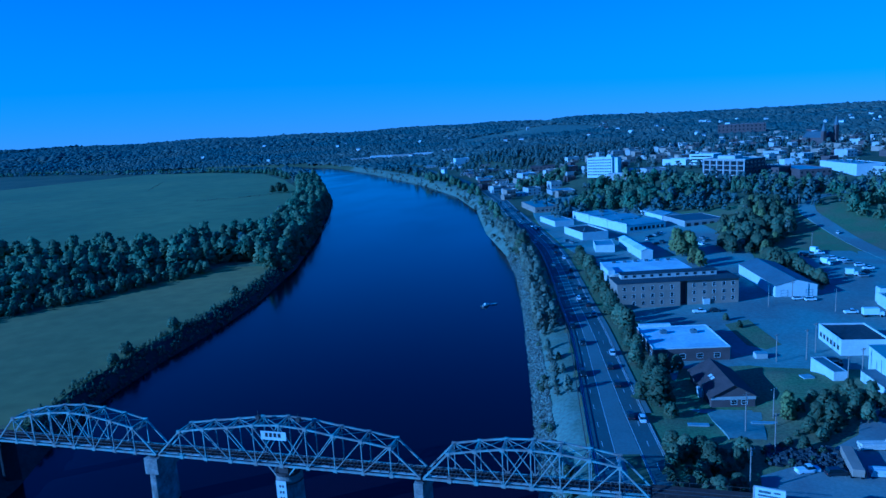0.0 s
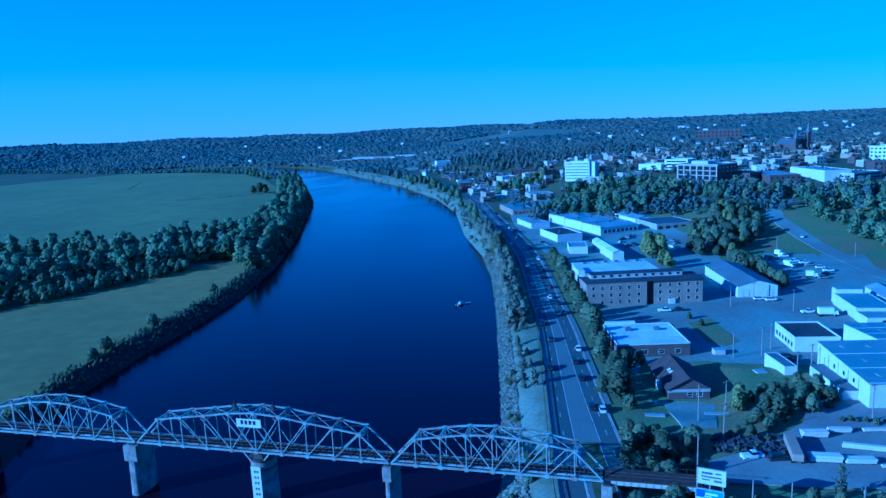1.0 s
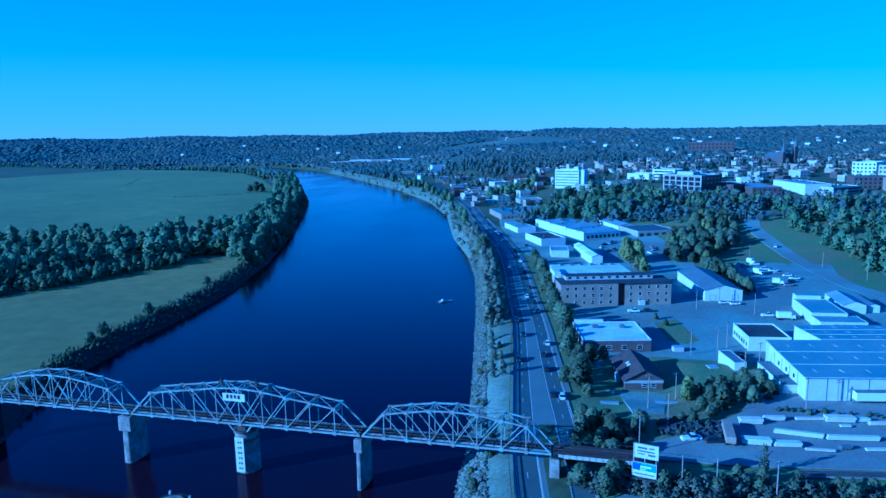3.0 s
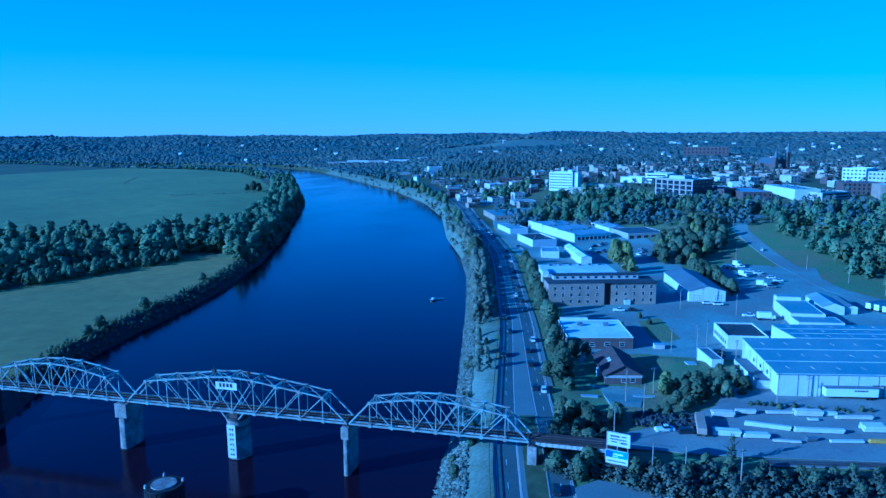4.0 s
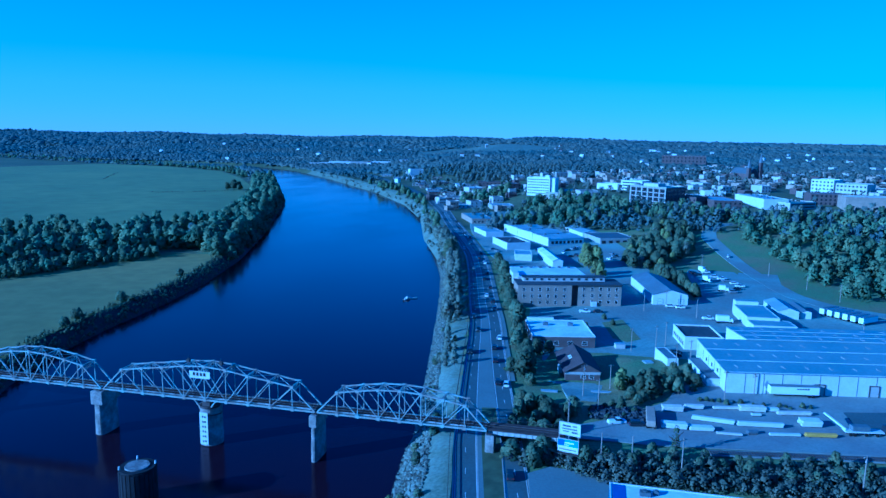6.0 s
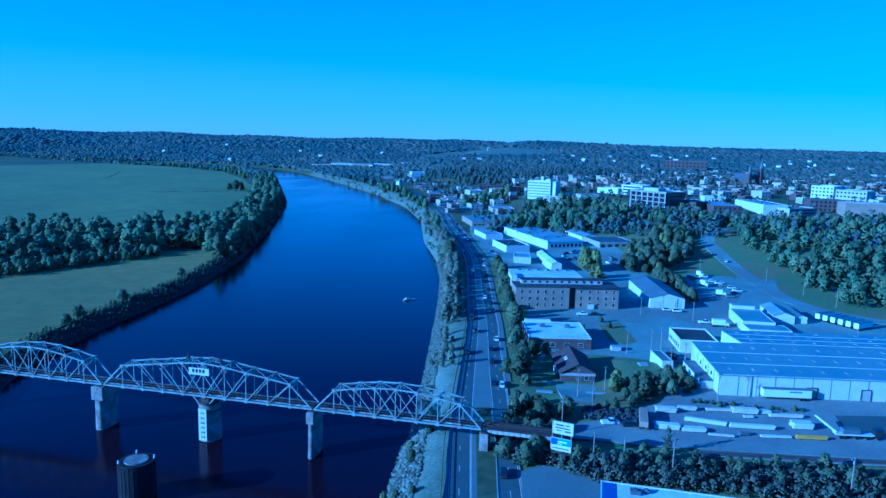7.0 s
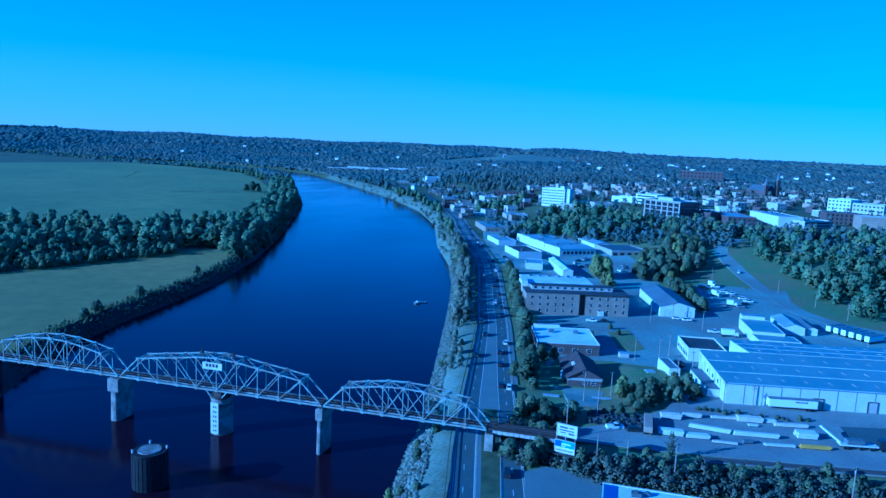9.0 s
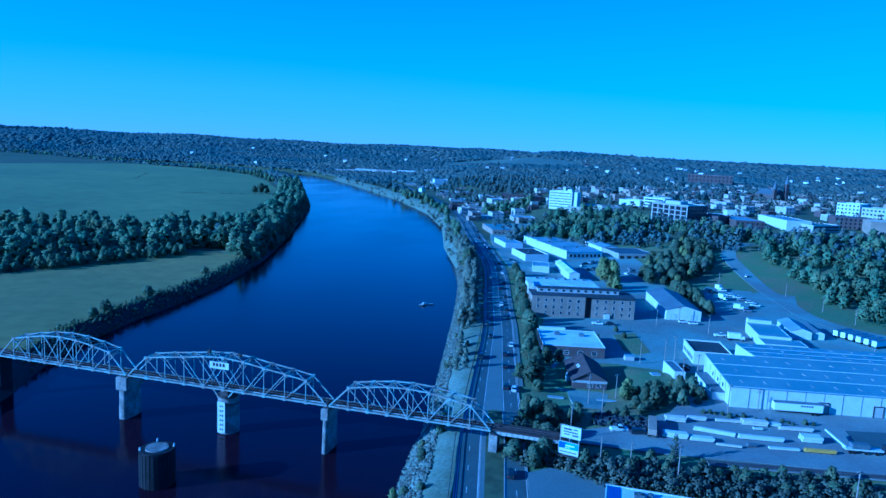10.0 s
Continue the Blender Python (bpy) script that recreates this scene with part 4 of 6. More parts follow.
# ---- trees ----
def tri_mesh(name, V, F):
    """A mesh from arrays of points and triangles."""
    me = bpy.data.meshes.new(name)
    me.vertices.add(len(V)); me.vertices.foreach_set("co", np.ascontiguousarray(V, np.float32).ravel())
    me.loops.add(F.size); me.loops.foreach_set("vertex_index", np.ascontiguousarray(F, np.int32).ravel())
    me.polygons.add(len(F)); me.polygons.foreach_set("loop_start", np.arange(len(F), dtype=np.int32) * 3)
    me.update(calc_edges=True)
    return me

def leaf_crown(rng, height, width, lobes, leaves, size, base, lump=1.0):
    """A crown: many small lobes of leaf clumps spread round darker inner masses."""
    V, F, NRM = [], [], []
    cs = []
    mid = base + (height - base) * 0.45
    for k in range(lobes):
        a = rng.uniform(0, 2 * math.pi)
        h = rng.uniform(0.0, 1.0)
        rr = width * 0.44 * rng.uniform(0.1, 1) ** 0.55 * math.sqrt(max(0.08, 1 - (1.15 * h - 0.3) ** 2)) * (1.08 - 0.3 * h)
        cs.append((rr * math.cos(a), rr * math.sin(a), base + (height - base) * (0.08 + 0.82 * h * (1 - 0.25 * (rr / (width * 0.45)) ** 2)), width * lump * rng.uniform(0.09, 0.19)))
    iv = np.array([(1, 0, 0), (0, 1, 0), (-1, 0, 0), (0, -1, 0), (0, 0, 1), (0, 0, -1)], float)
    itf = [(0, 1, 4), (1, 2, 4), (2, 3, 4), (3, 0, 4), (1, 0, 5), (2, 1, 5), (3, 2, 5), (0, 3, 5)]
    def out(p, d):
        """The way a leaf at p faces: by its lobe and the whole crown."""
        c = np.array([p[0] / width, p[1] / width, (p[2] - mid) / height])
        return 0.22 * d + 1.8 * c + np.array([0, 0, 0.05])
    for cx, cy, cz, r in cs:
        o = len(V)
        q = np.array([cx, cy, cz]) * np.array([0.92, 0.92, 0.97])
        j = 1.15 * r * (1 + 0.25 * rng.standard_normal(len(iv)))[:, None]
        a = rng.uniform(0, 6.28)
        ax = np.stack([iv[:, 0] * math.cos(a) - iv[:, 1] * math.sin(a), iv[:, 0] * math.sin(a) + iv[:, 1] * math.cos(a), iv[:, 2]], 1)
        P = ax * j * np.array([1, 1, 0.85]) + q
        V += P.tolist()
        F += [[o + i for i in f] for f in itf]
        NRM += [out(p, d).tolist() for p, d in zip(P, ax)]
    for k in range(leaves):
        cx, cy, cz, r = cs[int(rng.integers(len(cs)))]
        d = rng.standard_normal(3); d /= np.linalg.norm(d)
        p = np.array([cx, cy, cz]) + d * r * np.array([1, 1, 0.85]) * rng.uniform(0.75, 1.3)
        n = d + 0.8 * rng.standard_normal(3); n /= np.linalg.norm(n)
        u = np.cross(n, rng.standard_normal(3)); u /= np.linalg.norm(u) + 1e-9
        w = np.cross(n, u)
        s = size * rng.uniform(0.55, 1.3)
        o = len(V)
        V += [(p + u * s).tolist(), (p + w * s * 0.7).tolist(), (p - u * s).tolist(), (p - w * s * 0.7).tolist()]
        F.append([o, o + 1, o + 2, o + 3])
        NRM += [(out(p, d) + 0.14 * n).tolist()] * 4
    me = bpy.data.meshes.new("crown")
    me.from_pydata(V, [], F)
    soften(me, NRM)
    return me

def soften(me, normals):
    """Shade leaves by the mass they belong to, as a full crown does."""
    me.polygons.foreach_set("use_smooth", np.ones(len(me.polygons), bool))
    n = np.asarray(normals, float)
    n /= np.linalg.norm(n, axis=1)[:, None] + 1e-9
    me.normals_split_custom_set_from_vertices(n)

def trunk_mesh(rng, height, r):
    bm = B()
    cyl(bm, 0, 0, -1.0, height * 0.55, r, r * 0.5, 7)
    for k in range(5):
        a = 2 * math.pi * (k + rng.uniform(0, 0.6)) / 5
        z = height * rng.uniform(0.28, 0.5)
        q = Vector((math.cos(a) * height * 0.22, math.sin(a) * height * 0.22, z + height * rng.uniform(0.15, 0.28)))
        beam(bm, (0, 0, z), q, r * 0.45)
    return finish("trunk", bm, M["trunk"])

PROTO = {}
def proto(key, seed, height, width, lobes, leaves, size, base, material, label, cat="tree", name="tree"):
    rng = np.random.default_rng(seed)
    c = leaf_crown(rng, height, width, lobes, leaves, size, base, 0.5)
    c.materials.append(M[material])
    PROTO[key] = (trunk_mesh(rng, height, 0.022 * height + 0.05), c, label, cat, name)
for s in range(4):
    proto("tree%d" % s, 10 + s, 12, 10.5, 170, 1000, 0.24, 1.0, "leaf", "leafy green tree with a rounded uneven crown")
for s in range(2):
    proto("yellow%d" % s, 30 + s, 12, 8.4, 150, 900, 0.24, 0.8, "leaf_y", "yellowing tree with a full crown")
for s in range(3):
    proto("grey%d" % s, 40 + s, 11, 8.0, 90, 1000, 0.24, 1.0, "leaf_g", "thin grey-green tree beside the river")
for s in range(3):
    proto("bush%d" % s, 50 + s, 5, 6, 90, 500, 0.17, 0.0, "leaf", "dense dark green bush", "bush", "bush")
proto("cone0", 60, 11, 3.2, 90, 500, 0.2, 0.4, "leaf", "slender dark evergreen tree")
TREE_RNG = np.random.default_rng(7)

def tree(key, x, y, s=1.0, group="", z=None, tall=1.0):
    tr, cr, label, cat, name = PROTO[key]
    t = thing(name, label, cat, group=group)
    t.matrix_world = pose(x, y, gz(x, y) if z is None else z, 0, 0, TREE_RNG.uniform(0, 360)) @ Matrix.Diagonal((s, s, s * tall, 1))
    share("trunk", tr, t); share("crown", cr, t)
    return t

def inside(px, py, poly):
    r = False
    for (x0, y0), (x1, y1) in zip(poly, poly[1:] + poly[:1]):
        if (y0 > py) != (y1 > py) and px < (x1 - x0) * (py - y0) / (y1 - y0) + x0:
            r = not r
    return r

def plant(poly, n, keys, s0, s1, group, apart=4.0, z=None, stuff=""):
    """Scatter trees over a patch of the plan, keeping them apart."""
    xs, ys = [p[0] for p in poly], [p[1] for p in poly]
    done, tries = [], 0
    while len(done) < n and tries < n * 40:
        tries += 1
        x, y = TREE_RNG.uniform(min(xs), max(xs)), TREE_RNG.uniform(min(ys), max(ys))
        if not inside(x, y, poly) or any((x - a) ** 2 + (y - b) ** 2 < apart ** 2 for a, b in done):
            continue
        done.append((x, y))
        if stuff:
            continue
        tree(keys[int(TREE_RNG.integers(len(keys)))], x, y, TREE_RNG.uniform(s0, s1), group, z, TREE_RNG.uniform(0.85, 1.15))
    if stuff:
        mass(stuff, "dense " + group, done, s0, s1)
def mass(name, label, spots, s0, s1):
    """Many trees of one wood in a single mesh."""
    some = CLUMP if name in ("woods_middle", "woods_field_edge") else SCRUB if name.endswith("scrub") or name.startswith("scrub") else LIGHT
    P = np.array(spots, float)
    Z = height(P[:, 0], P[:, 1])
    V, F, NV, o = [], [], [], 0
    for k in range(len(P)):
        cv, cf, cn = some[k % len(some)]
        a, s, tall = TREE_RNG.uniform(0, 6.28), TREE_RNG.uniform(s0, s1), TREE_RNG.uniform(0.85, 1.2)
        c, n = math.cos(a), math.sin(a)
        R = np.array([[c, -n, 0], [n, c, 0], [0, 0, 1]])
        V.append((cv * np.array([s, s, s * tall])) @ R.T + np.array([P[k, 0], P[k, 1], Z[k]]))
        F.append(cf + o)
        NV.append(cn @ R.T)
        o += len(cv)
    me = tri_mesh(name, np.concatenate(V), np.concatenate(F))
    soften(me, np.concatenate(NV))
    tone = me.attributes.new("tone", 'FLOAT', 'POINT')
    tone.data.foreach_set("value", np.concatenate([np.full(len(v), TREE_RNG.uniform(0, 1), np.float32) for v in V]))
    # middle woods share the haze-cooled far colour
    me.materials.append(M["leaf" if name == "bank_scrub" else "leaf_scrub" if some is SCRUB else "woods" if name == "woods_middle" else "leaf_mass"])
    return tagged(new(name, me), label, "woods", kind="stuff")
LIGHT, SCRUB, CLUMP = [], [], []
for s in range(13):
    if s > 8:
        c = leaf_crown(np.random.default_rng(80 + s), 11, 10.5, 26, 14, 0.6, 0.0, 0.7)
    elif s > 4:
        c = leaf_crown(np.random.default_rng(80 + s), 3.6, 4.2, 42, 70, 0.15, 0.0, 0.5)
    else:
        c = leaf_crown(np.random.default_rng(80 + s), 12, 11, 95, 130, 0.34, 0.3, 0.5)
    cv = np.array([v.co[:] for v in c.vertices])
    quads = [list(p.vertices) if len(p.vertices) == 4 else [*p.vertices, p.vertices[2]] for p in c.polygons]
    tri = []
    for q in quads:
        tri.append([q[0], q[1], q[2]])
        if q[3] != q[2]:
            tri.append([q[0], q[2], q[3]])
    cn = np.zeros((len(cv), 3))
    for lp, nn in zip(c.loops, c.corner_normals):
        cn[lp.vertex_index] = nn.vector[:]
    (CLUMP if s > 8 else SCRUB if s > 4 else LIGHT).append((cv, np.array(tri), cn))
    bpy.data.meshes.remove(c)
TR = ["tree0", "tree1", "tree2", "tree3"]
BU = ["bush0", "bush1", "bush2"]
GR = ["grey0", "grey1", "grey2"]
YE = ["yellow0", "yellow1"]
for k in range(32):
    y = 56 + k * 7.3 + TREE_RNG.uniform(-2, 2)
    x = float(road_x(y)) + 14.2 + TREE_RNG.uniform(-1.2, 2.2)
    tree(TR[k % 4] if k % 5 else BU[k % 3], x, y, TREE_RNG.uniform(0.55, 0.72) if 72 < y < 116 else TREE_RNG.uniform(0.66, 0.95) if k % 5 else 0.9, "roadside trees", tall=1.05)
for x, y, s in ((93.5, 92, 0.66), (98, 97, 0.5), (89, 84, 0.6), (86, 66, 0.55), (120, 158, 0.3), (112, 140, 0.26), (124, 148, 0.3)):
    tree(TR[int(x) % 4], x, y, s, "trees beside the shops")
plant([(93, 14), (108, 15), (112, 30), (92, 34)], 24, TR + BU, 0.45, 0.62, "trees beside the railway", 2.8)
plant([(112, 26), (126, 30), (140, 52), (128, 50), (114, 38)], 13, TR + BU, 0.3, 0.48, "trees beside the railway", 4)
plant([(124, 53), (136, 52), (150, 58), (152, 70), (143, 80), (130, 68)], 24, TR + BU, 0.4, 0.68, "trees beside the warehouse", 3.5)
for x, y in ((126, 62), (125, 57)):
    tree("yellow%d" % (x % 2), x, y, 0.62, "trees beside the warehouse")
plant([(94, -8), (104, -7), (108, -1.5), (107, 10), (94, 12)], 7, TR, 0.5, 0.7, "trees beside the billboard", 3.5)
plant([(98, -7), (104, -4.5), (122, -13), (185, -8), (290, 6), (290, 27), (196, 10.5), (140, 2.5), (116, 2), (99, 0)], 700, BU, 0.7, 1.25, "scrub south of the track", 1.9, stuff="scrub_south")
plant([(112, -6), (190, 0), (190, 12), (120, 4)], 22, TR, 0.34, 0.5, "trees south of the track", 5)
plant([(float(bank_right(y)) + 5, y) for y in (70, 110, 150)] + [(float(bank_right(y)) + 13, y) for y in (150, 110, 70)], 20, GR + BU, 0.35, 0.65, "riverbank bushes", 2.6)
tree("yellow0", 66.5, -22, 0.36, "riverbank bushes")
tree("bush1", 70, -23, 0.6, "riverbank bushes")
tree("cone0", 139, 9.5, 0.85, "trees south of the track")
# trees on the right bank
plant([(float(bank_right(y)) + 2, y) for y in (240, 300, 420, 560, 735, 1000, 1300)] + [(float(bank_right(y)) + 12, y) for y in (1300, 1000, 735, 560, 420, 300, 240)], 150, BU, 0.7, 1.5, "scrub along the upper riverbank", 2.0, stuff="scrub_riverbank")
plant([(bank_right(y) + o, y) for y, o in ((140, 6), (200, 6), (265, 6), (335, 8), (420, 10))] + [(float(road_x(y)) - 13, y) for y in (420, 335, 265, 200, 140)], 120, GR, 0.65, 1.0, "riverbank trees", 3.4)
plant([(bank_right(y) + o, y) for y, o in ((430, 12), (560, 10), (735, 12), (1000, 14))] + [(float(road_x(y)) - 13, y) for y in (1000, 735, 560, 430)], 55, GR + TR, 0.6, 1.0, "trees on the upper riverbank", 6, stuff="woods_riverbank")
plant([(bank_right(y) + o, y) for y, o in ((-60, 4), (20, 4), (140, 4))] + [(bank_right(y) + 9, y) for y in (140, 20, -60)], 10, BU, 0.4, 0.8, "riverbank bushes", 5)
plant([(170, 216), (173, 230), (168, 250), (162, 285), (154, 290), (154, 262), (166, 240)], 17, TR, 0.55, 0.8, "trees behind the shed", 4.5)
plant([(137, 300), (158, 300), (166, 326), (186, 362), (192, 430), (178, 450), (158, 436), (156, 400), (142, 385), (135, 330)], 80, TR + TR + ["yellow1", "grey1"], 0.68, 1.05, "woods behind the lots", 5.5)
plant([(106, 292), (115, 292), (117, 306), (108, 318)], 5, YE, 1.1, 1.5, "yellowing trees", 4)
for x, y, k in ((118, 262, 0.95), (114.5, 270, 0.9), (117, 276, 0.8)):
    tree("yellow%d" % (int(y) % 2), x, y, k, "yellowing trees")
tree("tree2", 11, 303, 1.35, "riverbank trees")
plant([(222, 418), (238, 388), (247, 325), (243, 272), (256, 230), (284, 222), (420, 232), (520, 420), (480, 560), (228, 505)], 380, TR + ["grey0"], 0.75, 1.2, "hillside woods", 6.5, stuff="woods_hillside")
plant([(10, 520), (100, 500), (200, 480), (235, 520), (220, 580), (120, 590), (20, 600)], 115, TR + ["yellow0"], 0.55, 0.95, "woods before the town", 7, stuff="woods_before_town")
plant([(26, 530), (44, 470), (92, 470), (132, 490), (150, 540), (140, 590), (84, 650), (34, 640)], 95, TR, 0.9, 1.3, "woods behind the showrooms", 6, stuff="woods_showroom")
plant([(-62, 676), (-36, 668), (-8, 700), (2, 770), (-24, 780)], 24, TR, 0.9, 1.4, "trees beside the upper road", 7, stuff="woods_upper_road")
# left bank
plant([(-190, 290), (-222, 258), (-242, 210), (-282, 135), (-344, 40), (-450, 60), (-400, 200), (-330, 262), (-300, 285), (-250, 310)], 280, TR, 1.0, 1.55, "woods across the river", 7, stuff="woods_across")
plant([(float(bank_left(y)) - 8, y) for y in (262, 350, 420, 560, 709, 880, 1062)] + [(float(bank_left(y)) - 48, y) for y in (1062, 880, 709, 560, 420, 350)] + [(-215, 300)], 330, TR, 1.0, 1.55, "woods along the river bend", 6.5, stuff="woods_bend")
plant([(-330, 296), (-420, 290), (-900, 322), (-900, 345), (-420, 318), (-300, 345), (-290, 400), (-240, 420), (-240, 330)], 130, TR, 1.0, 1.5, "tree line between the fields", 6.5, stuff="tree_line")
plant([(float(bank_left(y)) - 1, y) for y in (20, 58, 102, 152, 203, 262)] + [(float(bank_left(y)) - 13, y) for y in (262, 203, 152, 102, 58, 20)], 450, BU, 0.3, 0.75, "scrub on the far bank", 1.6, stuff="bank_scrub")
plant([(-226, 262), (-248, 215), (-286, 140), (-348, 40), (-302, 34), (-242, 134), (-207, 209), (-189, 258)], 330, TR, 0.4, 0.75, "undergrowth along the woods across the river", 2.8, stuff="undergrowth_field")
plant([(float(bank_left(y)) - 1, y) for y in (262, 350, 420, 560, 709, 880)] + [(float(bank_left(y)) - 12, y) for y in (880, 709, 560, 420, 350, 262)], 210, TR, 0.35, 0.7, "undergrowth along the river bend", 3.0, stuff="undergrowth_bend")
for x, y, s in ((-130, 131, 1.2), (-124, 92, 1.3), (-122, 82, 1.0), (-138, 196, 1.1)):
    tree("bush1", x, y, s, "bushes on the far bank")
for x, y, s in ((-452, 812, 1.5), (-446, 818, 1.2), (-461, 808, 1.1), (-440, 806, 0.8)):
    tree("tree1", x, y, s, "field trees")

plant([(-540, 715), (-508, 733), (-469, 763), (-414, 819), (-412, 823), (-467, 768), (-506, 738), (-538, 720)], 60, BU, 0.3, 0.6, "ditch bushes in the field", 1.5, stuff="ditch_scrub")
plant([(-915, 1130), (-793, 935), (-790, 938), (-911, 1133)], 30, BU, 0.3, 0.7, "ditch bushes in the far field", 1.5, stuff="hedge_scrub")

plant([(-590, 1084), (-760, 1294), (-1010, 1434), (-1500, 1534), (-2300, 1504), (-2300, 1530), (-1500, 1562), (-1000, 1462), (-745, 1318), (-574, 1096)], 260, TR, 0.7, 1.2, "trees along the far edge of the field", 6, stuff="woods_field_edge")
# ---- far woods ----
def clumps(name, label, xs, ys, zs, rs, material, seed, tall):
    """Far canopy: a mass of small uneven squashed crowns in one mesh."""
    rng = np.random.default_rng(seed)
    n = len(xs)
    iv = np.array([(1, 0, 0), (0, 1, 0), (-1, 0, 0), (0, -1, 0), (0, 0, 1), (0, 0, -1)], float)
    itf = np.array([(0, 1, 4), (1, 2, 4), (2, 3, 4), (3, 0, 4), (1, 0, 5), (2, 1, 5), (3, 2, 5), (0, 3, 5)])
    j = 1.1 + 0.28 * rng.standard_normal((n, len(iv), 1))
    S = np.stack([rs, rs * rng.uniform(0.8, 1.2, n), rs * rng.uniform(*tall, n)], 1)[:, None, :]
    V = (iv[None] * j * S + np.stack([xs, ys, zs], 1)[:, None, :]).reshape(-1, 3)
    F = (itf[None] + (np.arange(n) * len(iv))[:, None, None]).reshape(-1, 3)
    me = tri_mesh(name, V, F)
    N = (iv[None] * np.array([0.75, 0.75, 0.5]) + np.array([0, 0, 0.55]) + 0.06 * rng.standard_normal((n, len(iv), 3))).reshape(-1, 3)
    soften(me, N)
    me.materials.append(M[material])
    return tagged(new(name, me), label, "woods", kind="stuff")

def in_poly_np(x, y, poly):
    r = np.zeros(x.shape, bool)
    for (x0, y0), (x1, y1) in zip(poly, poly[1:] + poly[:1]):
        c = ((y0 > y) != (y1 > y)) & (x < (x1 - x0) * (y - y0) / ((y1 - y0) if y1 != y0 else 1e-9) + x0)
        r ^= c
    return r
FIELD = [(-300, 290), (-290, 480), (-330, 640), (-430, 840), (-590, 1080), (-760, 1290), (-1010, 1430), (-1500, 1530), (-2600, 1500), (-2600, 250), (-520, 220)]
TOWN = [(-60, 560), (20, 600), (160, 575), (240, 545), (330, 560), (480, 575), (700, 700), (1000, 1100), (800, 1500), (300, 1500), (60, 1000), (-120, 780)]
def far_woods():
    rng = np.random.default_rng(3)
    for name, a0, a1, r0, r1, sp, size, tall, seed in (("woods_middle", 60, 136, 620, 1500, 12.5, 1.0, 0, 1), ("woods_far", 60, 136, 1500, 2900, 8.3, 5.2, (0.4, 0.7), 2), ("woods_distant", 60, 136, 2900, 4850, 16, 9.5, (0.3, 0.5), 4)):
        area = radians(a1 - a0) / 2 * (r1 ** 2 - r0 ** 2)
        n = int(area / sp ** 2)
        r = np.sqrt(rng.uniform(r0 ** 2, r1 ** 2, n)); a = np.radians(rng.uniform(a0, a1, n) + 6)
        x, y = 100 + r * np.cos(a), -180 + r * np.sin(a)
        dr, dl = x - bank_right(y), bank_left(y) - x
        ok = ((dr > np.where(y > 1250, 12, 26)) | (dl > 12) | (y > 1632)) & ~in_poly_np(x, y, FIELD)
        ok &= ~((np.abs(x - road_x(np.minimum(y, 1450))) < 24) & (y < 1350))
        t = in_poly_np(x, y, TOWN)
        ok &= ~t | (rng.uniform(0, 1, n) < 0.2 + 0.6 * step(780, 1250, y))
        left_land = (dl > 12) & (y < 1450)
        ok &= ~(left_land & ~(dl < 60)) | (x < -2000) | (y > 1450)
        near_road = (x - road_x(np.minimum(y, 1450)) > 0) & (x - road_x(np.minimum(y, 1450)) < 130) & (y < 1300)
        ok &= ~near_road | (rng.uniform(0, 1, n) < 0.5)
        ok &= ((x + 330) / 300) ** 2 + ((y - 2540) / 560) ** 2 > 1 - 0.25 * rng.uniform(0, 1, n)
        x, y = x[ok], y[ok]
        if name == "woods_middle":
            mass(name, "autumn trees among the town's houses", list(zip(x.tolist(), y.tolist())), 0.6, 1.15)
            continue
        s = size * np.clip(np.exp(0.3 * rng.standard_normal(len(x))), 0.45, 1.9)
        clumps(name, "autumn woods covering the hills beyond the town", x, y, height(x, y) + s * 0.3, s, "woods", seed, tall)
far_woods()

# ---- town ----
def town_house(name, label, cat, x, y, z, ang, w, d, h, wall, roof, rows=0, cols=0, ww=1.6, wh=1.5, side=0, glass="glass", frame_m="white", kind="flat", rise=2.5, parapet=0.8):
    win = []
    if rows:
        dz = h / rows
        win.append(("f", rows, cols, ww, w - ww, dz * 0.28, dz, ww, min(wh, dz * 0.62), frame_m, glass, 0))
        if side:
            for f in ("l", "r"):
                win.append((f, rows, side, ww, d - ww, dz * 0.28, dz, ww, min(wh, dz * 0.62), frame_m, glass, 0))
    return building(name, label, cat, x, y, z, ang, w, d, h, wall, roof, windows=win, kind=kind, rise=rise, parapet=parapet, plain=True)

hotel = town_house("hotel", "seven-storey white hotel slab with window bands", "hotel", 26, 676, 26, -18, 30, 15, 20, "white", "white_roof", 6, 10, 2.2, 1.2, side=0)
bm = B(); box(bm, 24, 9, 21.5, 5, 6, 4); part("lift_house", bm, M["white"], hotel)
bm = B(); box(bm, 33, 8, 9.5, 5.5, 11, 22); part("stair_tower", bm, M["white"], hotel)
town_house("annex_building", "low pale hotel annex", "building", 50, 650, 24, -10, 40, 14, 5, "offwhite", "white_roof", 1, 7)
town_house("office_block", "dark red brick office block with pale top", "building", -66, 850, 14, 10, 34, 24, 13, "brick_dark", "dark_roof", 3, 6, 2.4, 2.0)
cb = building("court_building", "large dark brick building with pale pilasters and flat roof", "building", 147, 612, 24, -43, 48, 32, 20, "brick_dark", "blue_roof", parapet=1.0, trim="offwhite",
              windows=[("r", 4, 5, 4, 28, 2.0, 4.8, 3.4, 2.8, "brick_dark", "glass", 1)])
for k in range(7):
    bm = B(); box(bm, 0.6 + k * 7.8, -0.3, 9.5, 1.1, 0.6, 21); part("pilaster", bm, M["offwhite"], cb)
